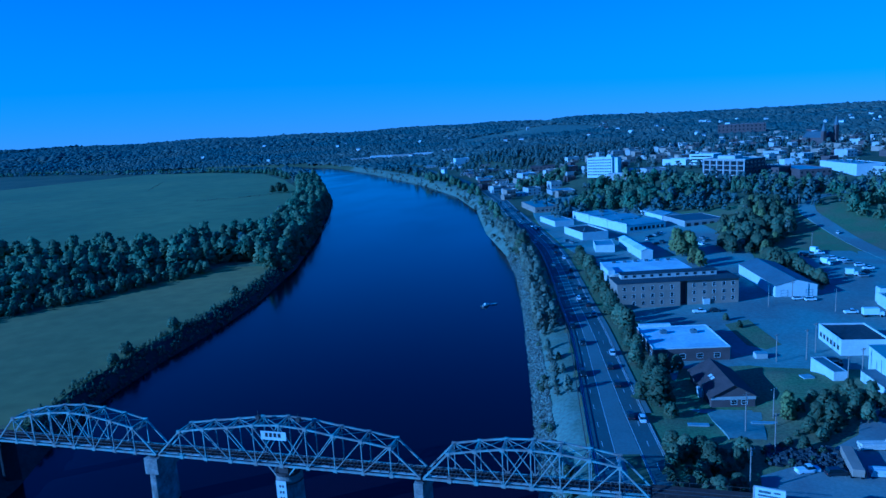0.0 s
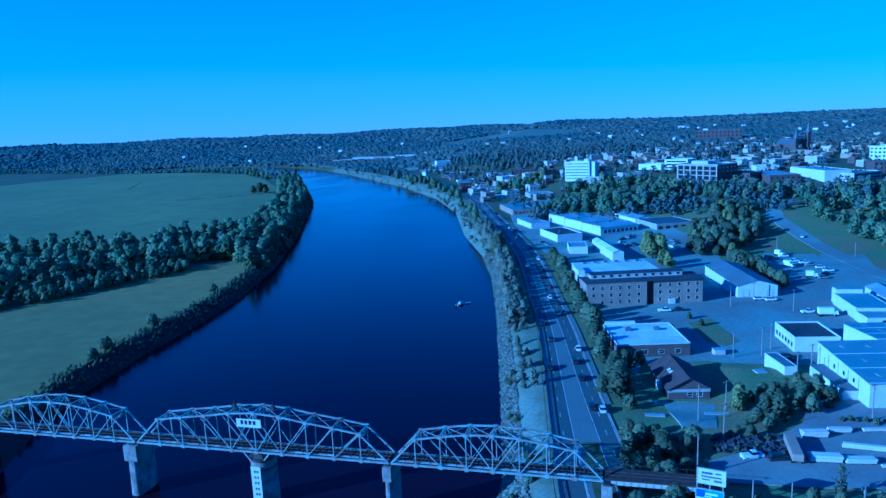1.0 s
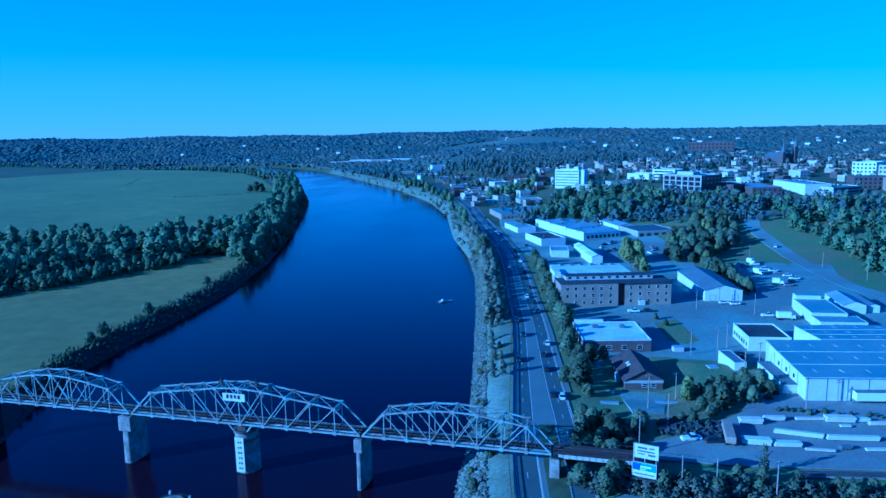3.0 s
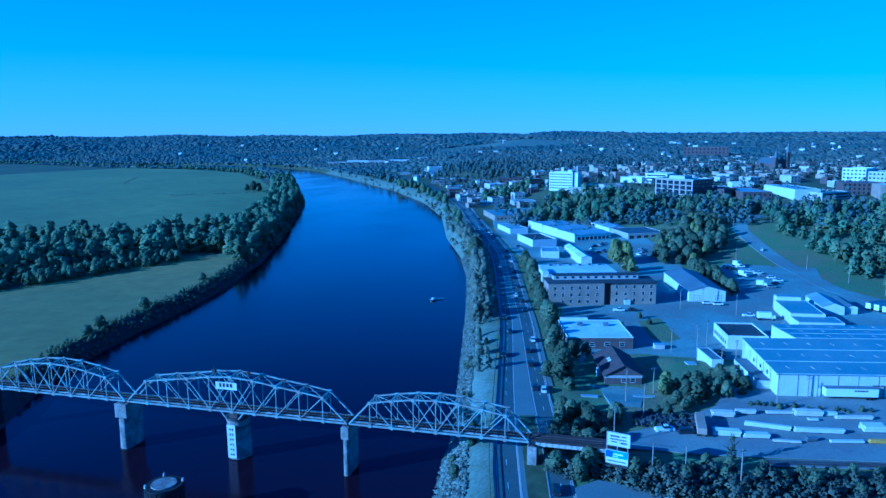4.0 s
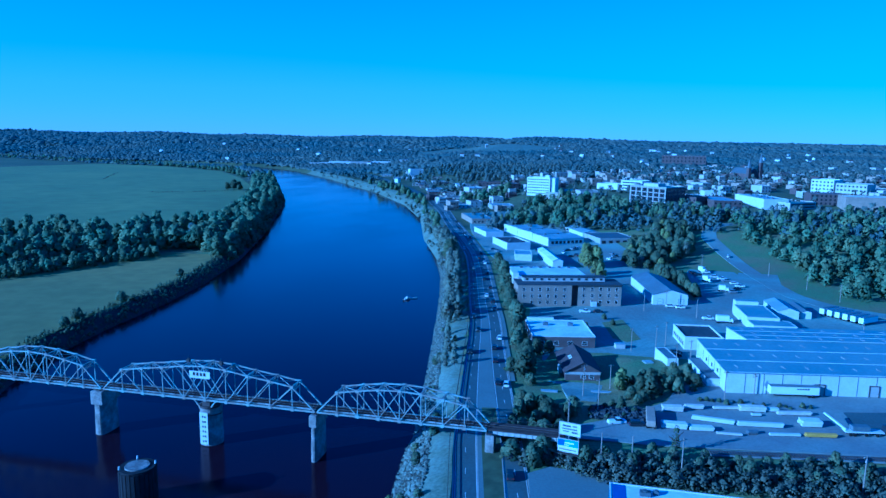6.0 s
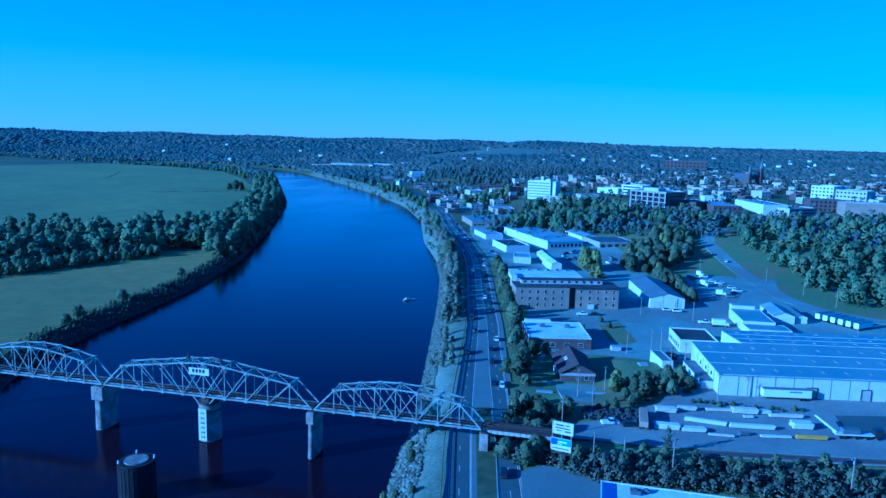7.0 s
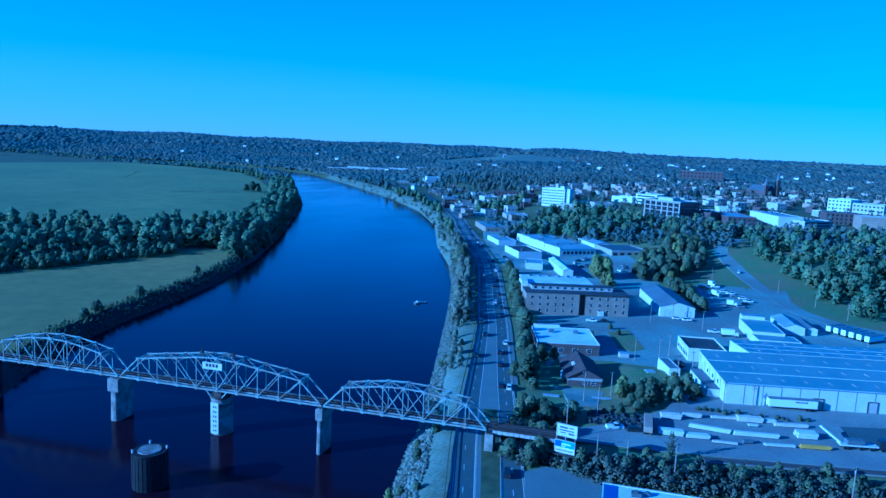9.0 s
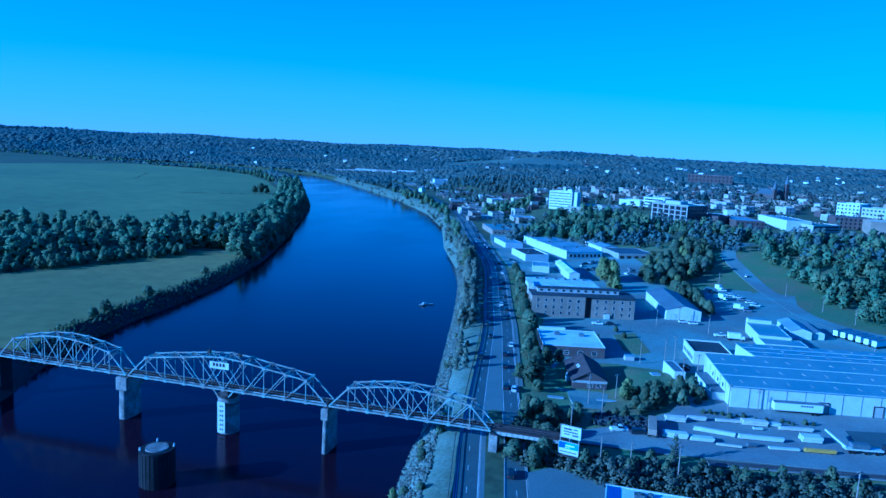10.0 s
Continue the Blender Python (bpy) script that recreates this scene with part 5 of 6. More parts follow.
for r in range(4):
    fm, pm = window_mesh(5.4, 3.4, "brick_dark", "glass", 1)
    for k in range(6):
        wo = share("window", fm, cb, (4.5 + k * 7.8, 0, 1.0 + r * 4.8)); share("pane", pm, wo)
    bm = B(); box(bm, 24, -0.2, 4.9 + r * 4.8, 47, 0.3, 0.7); part("floor_band", bm, M["offwhite"], cb)
bm = B(); box(bm, 18, 18, 21.5, 20, 12, 3.4); part("roof_house", bm, M["offwhite"], cb)
town_house("brick_annex", "low dark brick annex beside the large building", "building", 199, 606, 24, -40, 20, 22, 10, "brick_dark", "dark_roof", 2, 4, 2.0, 2.0)
town_house("white_hall", "low bright white hall", "building", 110, 708, 30, -27, 28, 20, 9, "white", "white_roof")
town_house("white_office", "white office with dark window bands", "building", 139, 698, 30, -30, 28, 22, 14, "white", "pale_roof", 4, 1, 24, 1.6)
wh2 = building("white_long_hall", "long white-walled hall with a pale roof", "building", 263.5, 654, 25, -75, 66, 26, 10, "white", "pale_roof", parapet=0.5)
for k in range(5):
    roof_unit(wh2, 8 + k * 12, 14, 10, 2.6, 2.2, 1.2)
town_house("brick_store", "dark brick store with a broad pale roof", "building", 231, 584, 23, 11, 29, 60, 9, "brick_dark", "pale_roof", 2, 6, 2.0, 2.0)
town_house("pale_store", "low store with pale blue-grey roof", "building", 214, 622, 26, 9, 15, 32, 7, "offwhite", "blue_roof", 1, 5)
town_house("white_strip", "low white row behind the brick store", "building", 232, 664, 29, 9, 24, 16, 7, "white", "white_roof", 1, 6)
dk = town_house("parking_deck", "pale concrete parking deck with dark open floors", "building", 304, 583, 23, 39, 40, 30, 9, "offwhite", "lot", 3, 1, 36, 1.5, glass="dark")
town_house("brick_row", "dark brick row with regular tall windows", "building", 336, 633, 27, 0, 35, 24, 12, "brick_dark", "grey_roof", 3, 8, 2.0, 2.4)
town_house("white_offices", "white stepped office building", "building", 366, 747, 32, -38, 26, 26, 17, "white", "white_roof", 4, 6, 2.2, 2.0)
town_house("white_offices", "pale office building with flat roof", "building", 388, 728, 32, -38, 34, 26, 14, "offwhite", "pale_roof", 3, 8, 2.2, 2.0)
town_house("tan_block", "tan block with plain front", "building", 361, 602, 24, 0, 56, 26, 15, "brick", "white_roof")
town_house("low_hall", "long low hall with a pale roof", "building", 112, 548, 18, 24, 46, 18, 5, "offwhite", "white_roof", 1, 8)
town_house("corner_house", "pale three-storey corner building", "building", 92, 650, 19, 22, 22, 18, 14, "offwhite", "grey_roof", 3, 5, 1.6, 1.8, side=3)
town_house("corner_house", "small white town building", "building", 70, 690, 20, 15, 18, 16, 10, "white", "white_roof", 2, 4)
town_house("tan_block", "tan office block on the rise", "building", 520, 800, 22, 26, 60, 26, 26, "brick", "grey_roof", 4, 9, 2.4, 2.2)
town_house("school", "broad brick school with a long flat roof", "school", 255, 1575, 32, -8, 100, 40, 24, "brick_dark", "white_roof", 3, 12, 3.0, 4.0)
town_house("white_store", "bright white store on the hillside", "building", -268, 1190, 14, 30, 28, 18, 12, "white", "white_roof")
for k, (x, y, w) in enumerate(((-700, 1660, 60), (-650, 1690, 80), (-590, 1700, 60), (-540, 1720, 70), (-470, 1640, 40), (-430, 1560, 36), (-380, 1480, 40))):
    town_house("strip_shop", "long low pale shop by the river bend", "shop", x, y, gz(x, y), 15, w, 22, 9, "white" if k % 2 else "offwhite", "white_roof", 1, 6, 3, 2.5)

church = building("church", "dark brick church with two pointed spires", "church", 336, 955, 31, 30, 18, 44, 14, "brick_dark", "grey_roof", kind="gable_y", rise=8)
for x, h in ((-2, 24), (19, 32)):
    bm = B(); box(bm, x, 1, h / 2 - 1, 5, 5, h); tw = part("tower", bm, M["brick_dark"], church)
    bm = B(); cyl(bm, x, 1, h - 1, h + 13, 3.4, 0.1, 8); part("spire", bm, M["grey_roof"], tw)

def town_fill():
    """The lesser blocks of the town centre and the shops along the road."""
    rng = np.random.default_rng(21)
    taken = [(60, 660, 50), (-50, 860, 30), (130, 704, 26), (150, 690, 20), (175, 620, 38), (205, 612, 20), (130, 560, 34), (105, 660, 22), (240, 615, 34), (262, 625, 20), (290, 625, 34), (220, 638, 16), (245, 672, 16), (320, 605, 30), (352, 645, 24), (390, 615, 36), (395, 740, 40), (345, 975, 34), (550, 815, 45), (75, 700, 18)]
    walls, roofs = ("offwhite", "brick", "brick", "brick_dark", "offwhite"), ("white_roof", "grey_roof", "pale_roof", "dark_roof", "blue_roof")
    n = tries = 0
    while n < 360 and tries < 30000:
        tries += 1
        x, y = rng.uniform(-120, 900), rng.uniform(610, 1500)
        if not inside(x, y, TOWN):
            continue
        if rng.uniform() < 0.85 * step(760, 1300, y):
            continue
        r = rng.uniform(6, 15)
        if any((x - a) ** 2 + (y - b) ** 2 < (r + c) ** 2 for a, b, c in taken):
            continue
        taken.append((x, y, r))
        w, d = r * rng.uniform(0.9, 1.5), r * rng.uniform(1.0, 1.5)
        h = rng.uniform(3.6, 8.5)
        k = int(rng.integers(5)); m = int(rng.integers(5))
        town_house("town_building", ("pale" if k in (0, 4) else "brick") + " town building with a flat " + ("light roof" if m == 0 else "dark roof"), "building", x - w / 2, y - d / 2, gz(x, y), 30 + float(rng.uniform(-4, 4)), w, d, h, walls[k], roofs[m], (1 if h < 7 else 2) if y < 950 else 0, max(3, int(w / 5.5)), 1.9, 1.6)
        n += 1
town_fill()

def hill_houses():
    rng = np.random.default_rng(5)
    n = tries = 0
    while n < 60 and tries < 5000:
        tries += 1
        r, a = rng.uniform(950, 3000), radians(rng.uniform(58, 128))
        x, y = 100 + r * math.cos(a), -180 + r * math.sin(a)
        if x - bank_right(y) < 40 or (bank_left(y) - x > 0 and y < 1700) or inside(x, y, TOWN):
            continue
        w = rng.uniform(8, 14)
        building("hill_house", "small pale house among the hillside trees", "house", x, y, gz(x, y) + 1.5, float(rng.uniform(-40, 60)), w, w * 0.7, rng.uniform(5, 9), "white" if n % 3 else "offwhite", ("white_roof", "grey_roof", "shingle")[n % 3], kind="gable", rise=3.2)
        n += 1
hill_houses()

def roadside_shops():
    rng = np.random.default_rng(15)
    for k in range(34):
        y = 415 + k * 24 + rng.uniform(-5, 5)
        for o in ((18, 44), (56, 92)):
            if rng.uniform() < (0.18 if o[0] < 50 or y > 700 else 0.8):
                continue
            c, nn = center(y)
            p = c + nn * float(rng.uniform(*o))
            w, d = rng.uniform(14, 28), rng.uniform(14, 26)
            if y < 560 or rng.uniform() < 0.35:
                continue
            m = int(rng.integers(4))
            town_house("roadside_shop", "low roadside shop with pale walls and " + ("white", "grey", "blue-grey", "dark")[m] + " roof", "shop", p.x - w / 2, p.y, gz(p.x, p.y), float(rng.uniform(10, 24)), w, d, rng.uniform(2.8, 3.8), ("offwhite", "brick", "brick_dark", "offwhite", "white")[k % 5], ("pale_roof", "grey_roof", "blue_roof", "dark_roof")[m], 1, 4, 2.0, 1.8, parapet=0.5)
roadside_shops()

# ---- vehicles ----
def car_proto(kind, paint):
    """Body, glasshouse, wheels with tyres, and lamps of one kind of car. Parts as (name, mesh, place)."""
    Lc, Wc, Hc = {"car": (4.6, 1.85, 0.78), "suv": (4.8, 1.95, 0.95), "pickup": (5.6, 2.0, 0.95)}[kind]
    body = B(); box(body, 0, 0, 0.35 + Hc / 2, Lc, Wc, Hc); bmesh.ops.bevel(body, geom=body.edges[:], offset=0.16, segments=2, affect='EDGES')
    cab = B()
    c0, c1 = {"car": (-1.7, 1.0), "suv": (-2.2, 1.1), "pickup": (-0.6, 1.3)}[kind]
    top = 0.35 + Hc + 0.62
    v = [cab.verts.new(p) for p in ((c0, -Wc * 0.46, 0.3 + Hc), (c1 + 0.5, -Wc * 0.46, 0.3 + Hc), (c1 + 0.5, Wc * 0.46, 0.3 + Hc), (c0, Wc * 0.46, 0.3 + Hc),
                                       (c0 + 0.35, -Wc * 0.38, top), (c1 - 0.3, -Wc * 0.38, top), (c1 - 0.3, Wc * 0.38, top), (c0 + 0.35, Wc * 0.38, top))]
    for f in ((0, 1, 5, 4), (1, 2, 6, 5), (2, 3, 7, 6), (3, 0, 4, 7), (4, 5, 6, 7)):
        cab.faces.new([v[i] for i in f])
    rf = B(); box(rf, (c0 + c1) / 2 + 0.02, 0, top + 0.03, c1 - c0 - 0.6, Wc * 0.76, 0.08); bmesh.ops.bevel(rf, geom=rf.edges[:], offset=0.03, segments=1, affect='EDGES')
    tyre = B(); cyl(tyre, 0, 0, -0.12, 0.12, 0.34, n=14, m=Matrix.Rotation(math.pi / 2, 4, 'X'))
    rim = B(); cyl(rim, 0, 0, -0.13, 0.13, 0.19, n=10, m=Matrix.Rotation(math.pi / 2, 4, 'X'))
    out = [("body", finish("body", body, M[paint]), (0, 0, 0)), ("glasshouse", finish("glasshouse", cab, M["glass"]), (0, 0, 0)), ("car_roof", finish("car_roof", rf, M[paint]), (0, 0, 0))]
    ty, ri = finish("wheel", tyre, M["black"]), finish("rim", rim, M["car_grey"])
    for sx in (-1, 1):
        for sy in (-1, 1):
            out.append(("wheel", ty, (sx * Lc * 0.31, sy * (Wc / 2 - 0.08), 0.34)))
            out.append(("rim", ri, (sx * Lc * 0.31, sy * (Wc / 2 - 0.05), 0.34)))
    lamp = B(); box(lamp, 0, 0, 0, 0.08, 0.34, 0.16)
    la, lr = finish("headlight", lamp, M["white"]), None
    lamp = B(); box(lamp, 0, 0, 0, 0.08, 0.3, 0.16); lr = finish("tail_light", lamp, M["red"])
    for sy in (-1, 1):
        out.append(("headlight", la, (Lc / 2 - 0.02, sy * Wc * 0.36, 0.35 + Hc * 0.6)))
        out.append(("tail_light", lr, (-Lc / 2 + 0.02, sy * Wc * 0.36, 0.35 + Hc * 0.65)))
    return out
CARS = {(k, p): car_proto(k, p) for k in ("car", "suv", "pickup") for p in ("car_white", "car_dark", "car_grey")}
WORDS = {"car_white": "white", "car_dark": "dark", "car_grey": "silver"}
def car(kind, paint, x, y, z, ang, where, group):
    t = thing({"car": "car", "suv": "suv", "pickup": "pickup_truck"}[kind], WORDS[paint] + " " + {"car": "saloon car", "suv": "sport utility car", "pickup": "pickup truck"}[kind] + " " + where, "car", pose(x, y, z, 0, 0, ang), group=group)
    last = None
    for n, me, loc in CARS[(kind, paint)]:
        o = share(n, me, last if n == "rim" else t, (0, 0.0, 0) if n == "rim" else loc)
        if n == "wheel":
            last = o
    return t
def on_road(y, off, kind, paint, way=1):
    c, nn = center(y)
    p = c + nn * float(off(y))
    a = math.degrees(math.atan2(nn.x, -nn.y)) + (0 if way > 0 else 180)
    car(kind, paint, p.x, p.y, ROAD_Z + 0.01, a, "driving on the riverside road", "cars on the road")
lo = [lambda y: (lane_l0(y) * 3 + lane_l1(y)) / 4, lambda y: (lane_l0(y) + 3 * lane_l1(y)) / 4, lambda y: (lane_r0(y) * 3 + lane_r1(y)) / 4, lambda y: (lane_r0(y) + 3 * lane_r1(y)) / 4]
for y, l, k, p in ((-15, 2, "suv", "car_dark"), (52, 2, "car", "car_dark"), (50, 3, "car", "car_white"), (76, 2, "car", "car_dark"), (86, 0, "suv", "car_dark"), (92, 2, "car", "car_dark"), (106, 3, "car", "car_white"), (140, 0, "suv", "car_dark"),
                   (118, 1, "car", "car_dark"), (156, 3, "car", "car_grey"), (184, 2, "car", "car_white"), (172, 3, "suv", "car_dark"), (205, 3, "car", "car_dark"), (228, 2, "suv", "car_dark"), (246, 3, "car", "car_dark"), (262, 1, "car", "car_grey"), (280, 3, "pickup", "car_white"),
                   (300, 2, "car", "car_dark"), (318, 3, "car", "car_dark"), (340, 0, "car", "car_white"), (362, 2, "suv", "car_grey"), (395, 3, "car", "car_dark"), (430, 1, "car", "car_white"), (455, 2, "car", "car_dark"), (500, 3, "suv", "car_dark"), (520, 0, "car", "car_dark"), (545, 2, "car", "car_grey"), (580, 1, "car", "car_dark")):
    on_road(y, lo[l], k, p, -1 if l < 2 else 1)

def box_truck(x, y, z, ang, Lb, label, group="trucks in the lot", wheels=True, cab=True):
    t = thing("box_truck" if cab else "trailer", label, "truck" if cab else "trailer", pose(x, y, z, 0, 0, ang), group=group)
    bm = B(); box(bm, 0, 0, 2.35, Lb, 2.5, 2.7); bmesh.ops.bevel(bm, geom=bm.edges[:], offset=0.08, segments=1, affect='EDGES'); part("cargo_box", bm, M["car_white"], t)
    bm = B(); box(bm, 0, 0, 0.85, Lb, 1.4, 0.3); part("chassis", bm, M["dark_steel"], t)
    if cab:
        bm = B(); box(bm, Lb / 2 + 1.0, 0, 1.4, 1.9, 2.2, 1.8); bmesh.ops.bevel(bm, geom=bm.edges[:], offset=0.2, segments=2, affect='EDGES'); part("cab", bm, M["car_white"], t)
        bm = B(); box(bm, Lb / 2 + 1.75, 0, 1.85, 0.5, 1.9, 0.6); part("windscreen", bm, M["glass"], t)
    wb = B(); cyl(wb, 0, 0, -0.15, 0.15, 0.5, n=12, m=Matrix.Rotation(math.pi / 2, 4, 'X'))
    me = finish("wheel", wb, M["black"])
    for px in ((-Lb * 0.32, -Lb * 0.42, Lb / 2 + 0.9) if cab else (-Lb * 0.3, -Lb * 0.38)):
        for sy in (-1, 1):
            share("wheel", me, t, (px, sy * 1.1, 0.5))
    return t
for x, y, a, Lb in ((184, 303, -50, 3.8), (182.5, 270, -55, 4.6), (187.5, 243, -8, 3.8)):
    box_truck(x, y, LOT_Z + 0.03, a, Lb, "white box truck parked in the paved lot")
for x, y, k, p in ((178, 293, "suv", "car_dark"), (177, 297, "car", "car_grey"), (180, 289, "car", "car_dark"), (190, 286, "car", "car_white"), (198, 266, "suv", "car_white"), (193, 279, "pickup", "car_white"), (194.5, 273, "pickup", "car_grey"), (189, 284, "suv", "car_white"), (186, 299, "pickup", "car_white"), (200, 258, "pickup", "car_white"), (197, 250, "car", "car_dark"), (193, 240, "suv", "car_grey"), (110.5, 169, "pickup", "car_white"), (117, 171, "car", "car_dark"), (149, 110, "suv", "car_dark"), (148, 106, "pickup", "car_dark"), (159, 192, "suv", "car_white"), (154, 193.5, "car", "car_white"), (170, 172, "pickup", "car_white"), (209, 356, "car", "car_white"), (108, 372, "car", "car_white"), (98, 372, "car", "car_dark"), (90, 350, "car", "car_white")):
    car(k, p, x, y, (gz(x, y) + 0.2) if y > 340 or y < 62 else LOT_Z + 0.05, 12 if y < 300 else 80, "parked beside the buildings", "parked cars")
for k, (x, y) in enumerate(((100, 372), (96, 366), (92, 360), (70, 352), (74, 346), (40, 338), (36, 344), (110, 380), (8, 398), (2, 410), (-2, 424), (100, 340), (96, 334), (124, 330), (128, 342), (126, 352))):
    car(("car", "suv", "pickup")[k % 3], ("car_white", "car_dark", "car_grey")[(k * 2 + k // 3) % 3], x, y, gz(x, y) + 0.18, 33 + 90 * (k % 2), "parked on the showroom paving", "parked cars")
for k in range(6):
    st = box_truck(232.5 + k * 2.6, 201 - k * 3.1, LOT_Z + 0.03, 41, 12.0, "white storage trailer in a row by the trees", "storage trailers", cab=False)
    bm = B(); box(bm, 0, 0, 3.74, 12.1, 2.54, 0.1); part("trailer_top", bm, M["grey_roof"], st)
box_truck(176, 168, LOT_Z + 0.03, 5, 6, "white delivery truck beside the garage")
box_truck(237, 139, YARD_Z + 0.15, 98, 13.5, "white trailer parked behind the warehouse", "storage trailers", cab=False)
semi = box_truck(182.0, 64.0, YARD_Z + 0.13, 190.0, 16.1, "long white semi-trailer with dark bars along its side", "storage trailers", cab=False)
for k in range(5):
    bm = B(); box(bm, -4.4 + k * 0.85, 1.27, 3.0, 0.6, 0.04, 0.5); part("side_bar", bm, M["dark"], semi)
bm = B(); box(bm, 0, 0, 3.75, 16.2, 2.56, 0.1); part("trailer_top", bm, M["grey_roof"], semi)

# ---- yard stores ----
def stack(x0, y0, x1, y1, w, h, m, label, layers=2):
    """A stack of long wrapped bundles on bearers."""
    a = math.degrees(math.atan2(y1 - y0, x1 - x0)); L = math.hypot(x1 - x0, y1 - y0)
    t = thing("lumber_stack", label, "stack", pose(x0, y0, YARD_Z + 0.12, 0, 0, a), group="yard stacks")
    bb = B(); box(bb, 0, 0, 0.1, 0.15, w, 0.2); me = finish("bearer", bb, M["tie"])
    for k in range(3):
        share("bearer", me, t, (L * (0.15 + 0.35 * k), w / 2, 0))
    n = max(1, int(round(w / 1.2)))
    for r in range(layers):
        for k in range(n):
            bm = B(); box(bm, L / 2 + (0.15 if (r + k) % 2 else -0.1), (k + 0.5) * w / n, 0.22 + (r + 0.5) * h / layers, L * 0.97, w / n * 0.92, h / layers * 0.94)
            bmesh.ops.bevel(bm, geom=bm.edges[:], offset=0.04, segments=1, affect='EDGES')
            part("lumber_pack", bm, M[m], t)
    return t
for x0, y0, x1, y1, w, h, m in ((138, 38.5, 144.4, 39.6, 2.4, 1.5, "lumber"), (145, 42.6, 151, 43.6, 1.6, 1.1, "lumber"), (154, 44.6, 162, 46.2, 1.2, 0.7, "lumber"), (162, 45, 170, 46.2, 2.4, 1.5, "lumber"), (170.5, 47, 174, 47.6, 1.4, 1.0, "white"), (173, 45, 183.5, 47, 1.4, 0.9, "lumber"),
                             (146, 34.2, 158.4, 33, 1.2, 1.2, "white"), (159, 32.6, 172.5, 34.4, 1.3, 1.2, "white"), (136.5, 25.2, 144, 25.6, 2.4, 1.6, "white"), (144.6, 25.4, 151.6, 26.4, 2.2, 1.1, "white"), (152, 24.6, 159.4, 25.2, 1.0, 0.5, "lumber"),
                             (167, 27.4, 176, 29.2, 1.2, 0.6, "white"), (177, 29.4, 186, 31, 1.3, 0.9, "yellow"), (178, 37, 184, 38, 3.4, 1.7, "white"), (165, 42, 168, 42.6, 1.2, 0.5, "white"), (161, 27, 164, 28, 1.4, 0.8, "grey_roof")):
    stack(x0, y0, x1, y1, w, h, m, ("pale wrapped" if m != "yellow" else "yellow painted") + " bundles stacked on the gravel yard", 1 if h < 0.8 else 2)
fc = thing("flat_trailer", "rusty brown flat trailer standing on the yard", "trailer", pose(133.6, 29, YARD_Z + 0.12, 0, 0, 88))
bm = B(); box(bm, 0, 0, 1.9, 12, 2.6, 1.8); bmesh.ops.bevel(bm, geom=bm.edges[:], offset=0.1, segments=1, affect='EDGES'); part("load_box", bm, M["brick"], fc)
bm = B(); box(bm, 0, -1.5, 1.2, 11.4, 0.3, 1.0); part("side_frame", bm, M["dark_steel"], fc)
wb = B(); cyl(wb, 0, 0, -0.2, 0.2, 0.5, n=12, m=Matrix.Rotation(math.pi / 2, 4, 'X')); WH = finish("wheel", wb, M["black"])
for dx in (-4.6, -3.4, 4.2):
    for sy in (-1.1, 1.1):
        share("wheel", WH, fc, (dx, sy, 0.5))
lt = thing("lorry", "dark lorry with a pale flatbed crane arm", "truck", pose(194, 35.6, YARD_Z + 0.12, 0, 0, 10))
bm = B(); box(bm, 0, 0, 1.3, 11, 2.5, 0.4); part("flatbed", bm, M["white"], lt)
bm = B(); box(bm, 7, 0, 1.9, 2.4, 2.4, 2.6); bmesh.ops.bevel(bm, geom=bm.edges[:], offset=0.25, segments=2, affect='EDGES'); part("cab", bm, M["car_dark"], lt)
bm = B(); beam(bm, (-4.8, 0, 1.5), (-7.5, 8, 3.4), 0.5); part("crane_arm", bm, M["white"], lt)
bm = B(); box(bm, -1, 0, 2.2, 5, 2.2, 1.4); part("load", bm, M["grey_roof"], lt)
for dx in (-4, -2.8, 0.5, 3.6, 6.8):
    for sy in (-1.1, 1.1):
        share("wheel", WH, lt, (dx, sy, 0.5))
def heap():
    """Scrap heap at the end of the yard, one mesh of odd chunks."""
    rng = np.random.default_rng(9)
    bm = B()
    for k in range(260):
        x, y = 126 + rng.uniform(-10, 9), 33 + rng.uniform(-5, 5)
        s = rng.uniform(0.3, 1.1)
        box(bm, 0, 0, 0, s * 1.6, s, s * 0.7, pose(x, y, gz(x, y) + rng.uniform(0.1, 1.0), *rng.uniform(-40, 40, 3)))
    tagged(new("scrap_heap", finish("scrap_heap", bm, M["dark_roof"])), "dark heap of scrap timber and ties", "scrap", kind="stuff")
heap()

# ---- billboard ----
bb = thing("billboard", "two-tier billboard with pale panels on steel posts", "billboard", pose(107.2, -2.4, 9.2, 0, 0, -12))
for x in (0.6, 3.2, 5.8):
    bm = B(); cyl(bm, x, 0.5, -1, 11.0, 0.16, n=8); part("post", bm, M["wood"], bb)
def panel(z0, z1, y, m, shift):
    bm = B(); box(bm, 3.2 + shift, y, (z0 + z1) / 2, 5.6, 0.25, z1 - z0); p = part("panel", bm, M["white"], bb)
    bm = B()
    for sx in (-1, 1):
        box(bm, 3.2 + shift + sx * 2.8, y, (z0 + z1) / 2, 0.14, 0.4, z1 - z0 + 0.2)
    for z in (z0, z1):
        box(bm, 3.2 + shift, y, z, 5.7, 0.4, 0.14)
    part("panel_frame", bm, M["offwhite"], p)
    return p
up = panel(7.7, 11.1, 0.2, "white", 0.3)
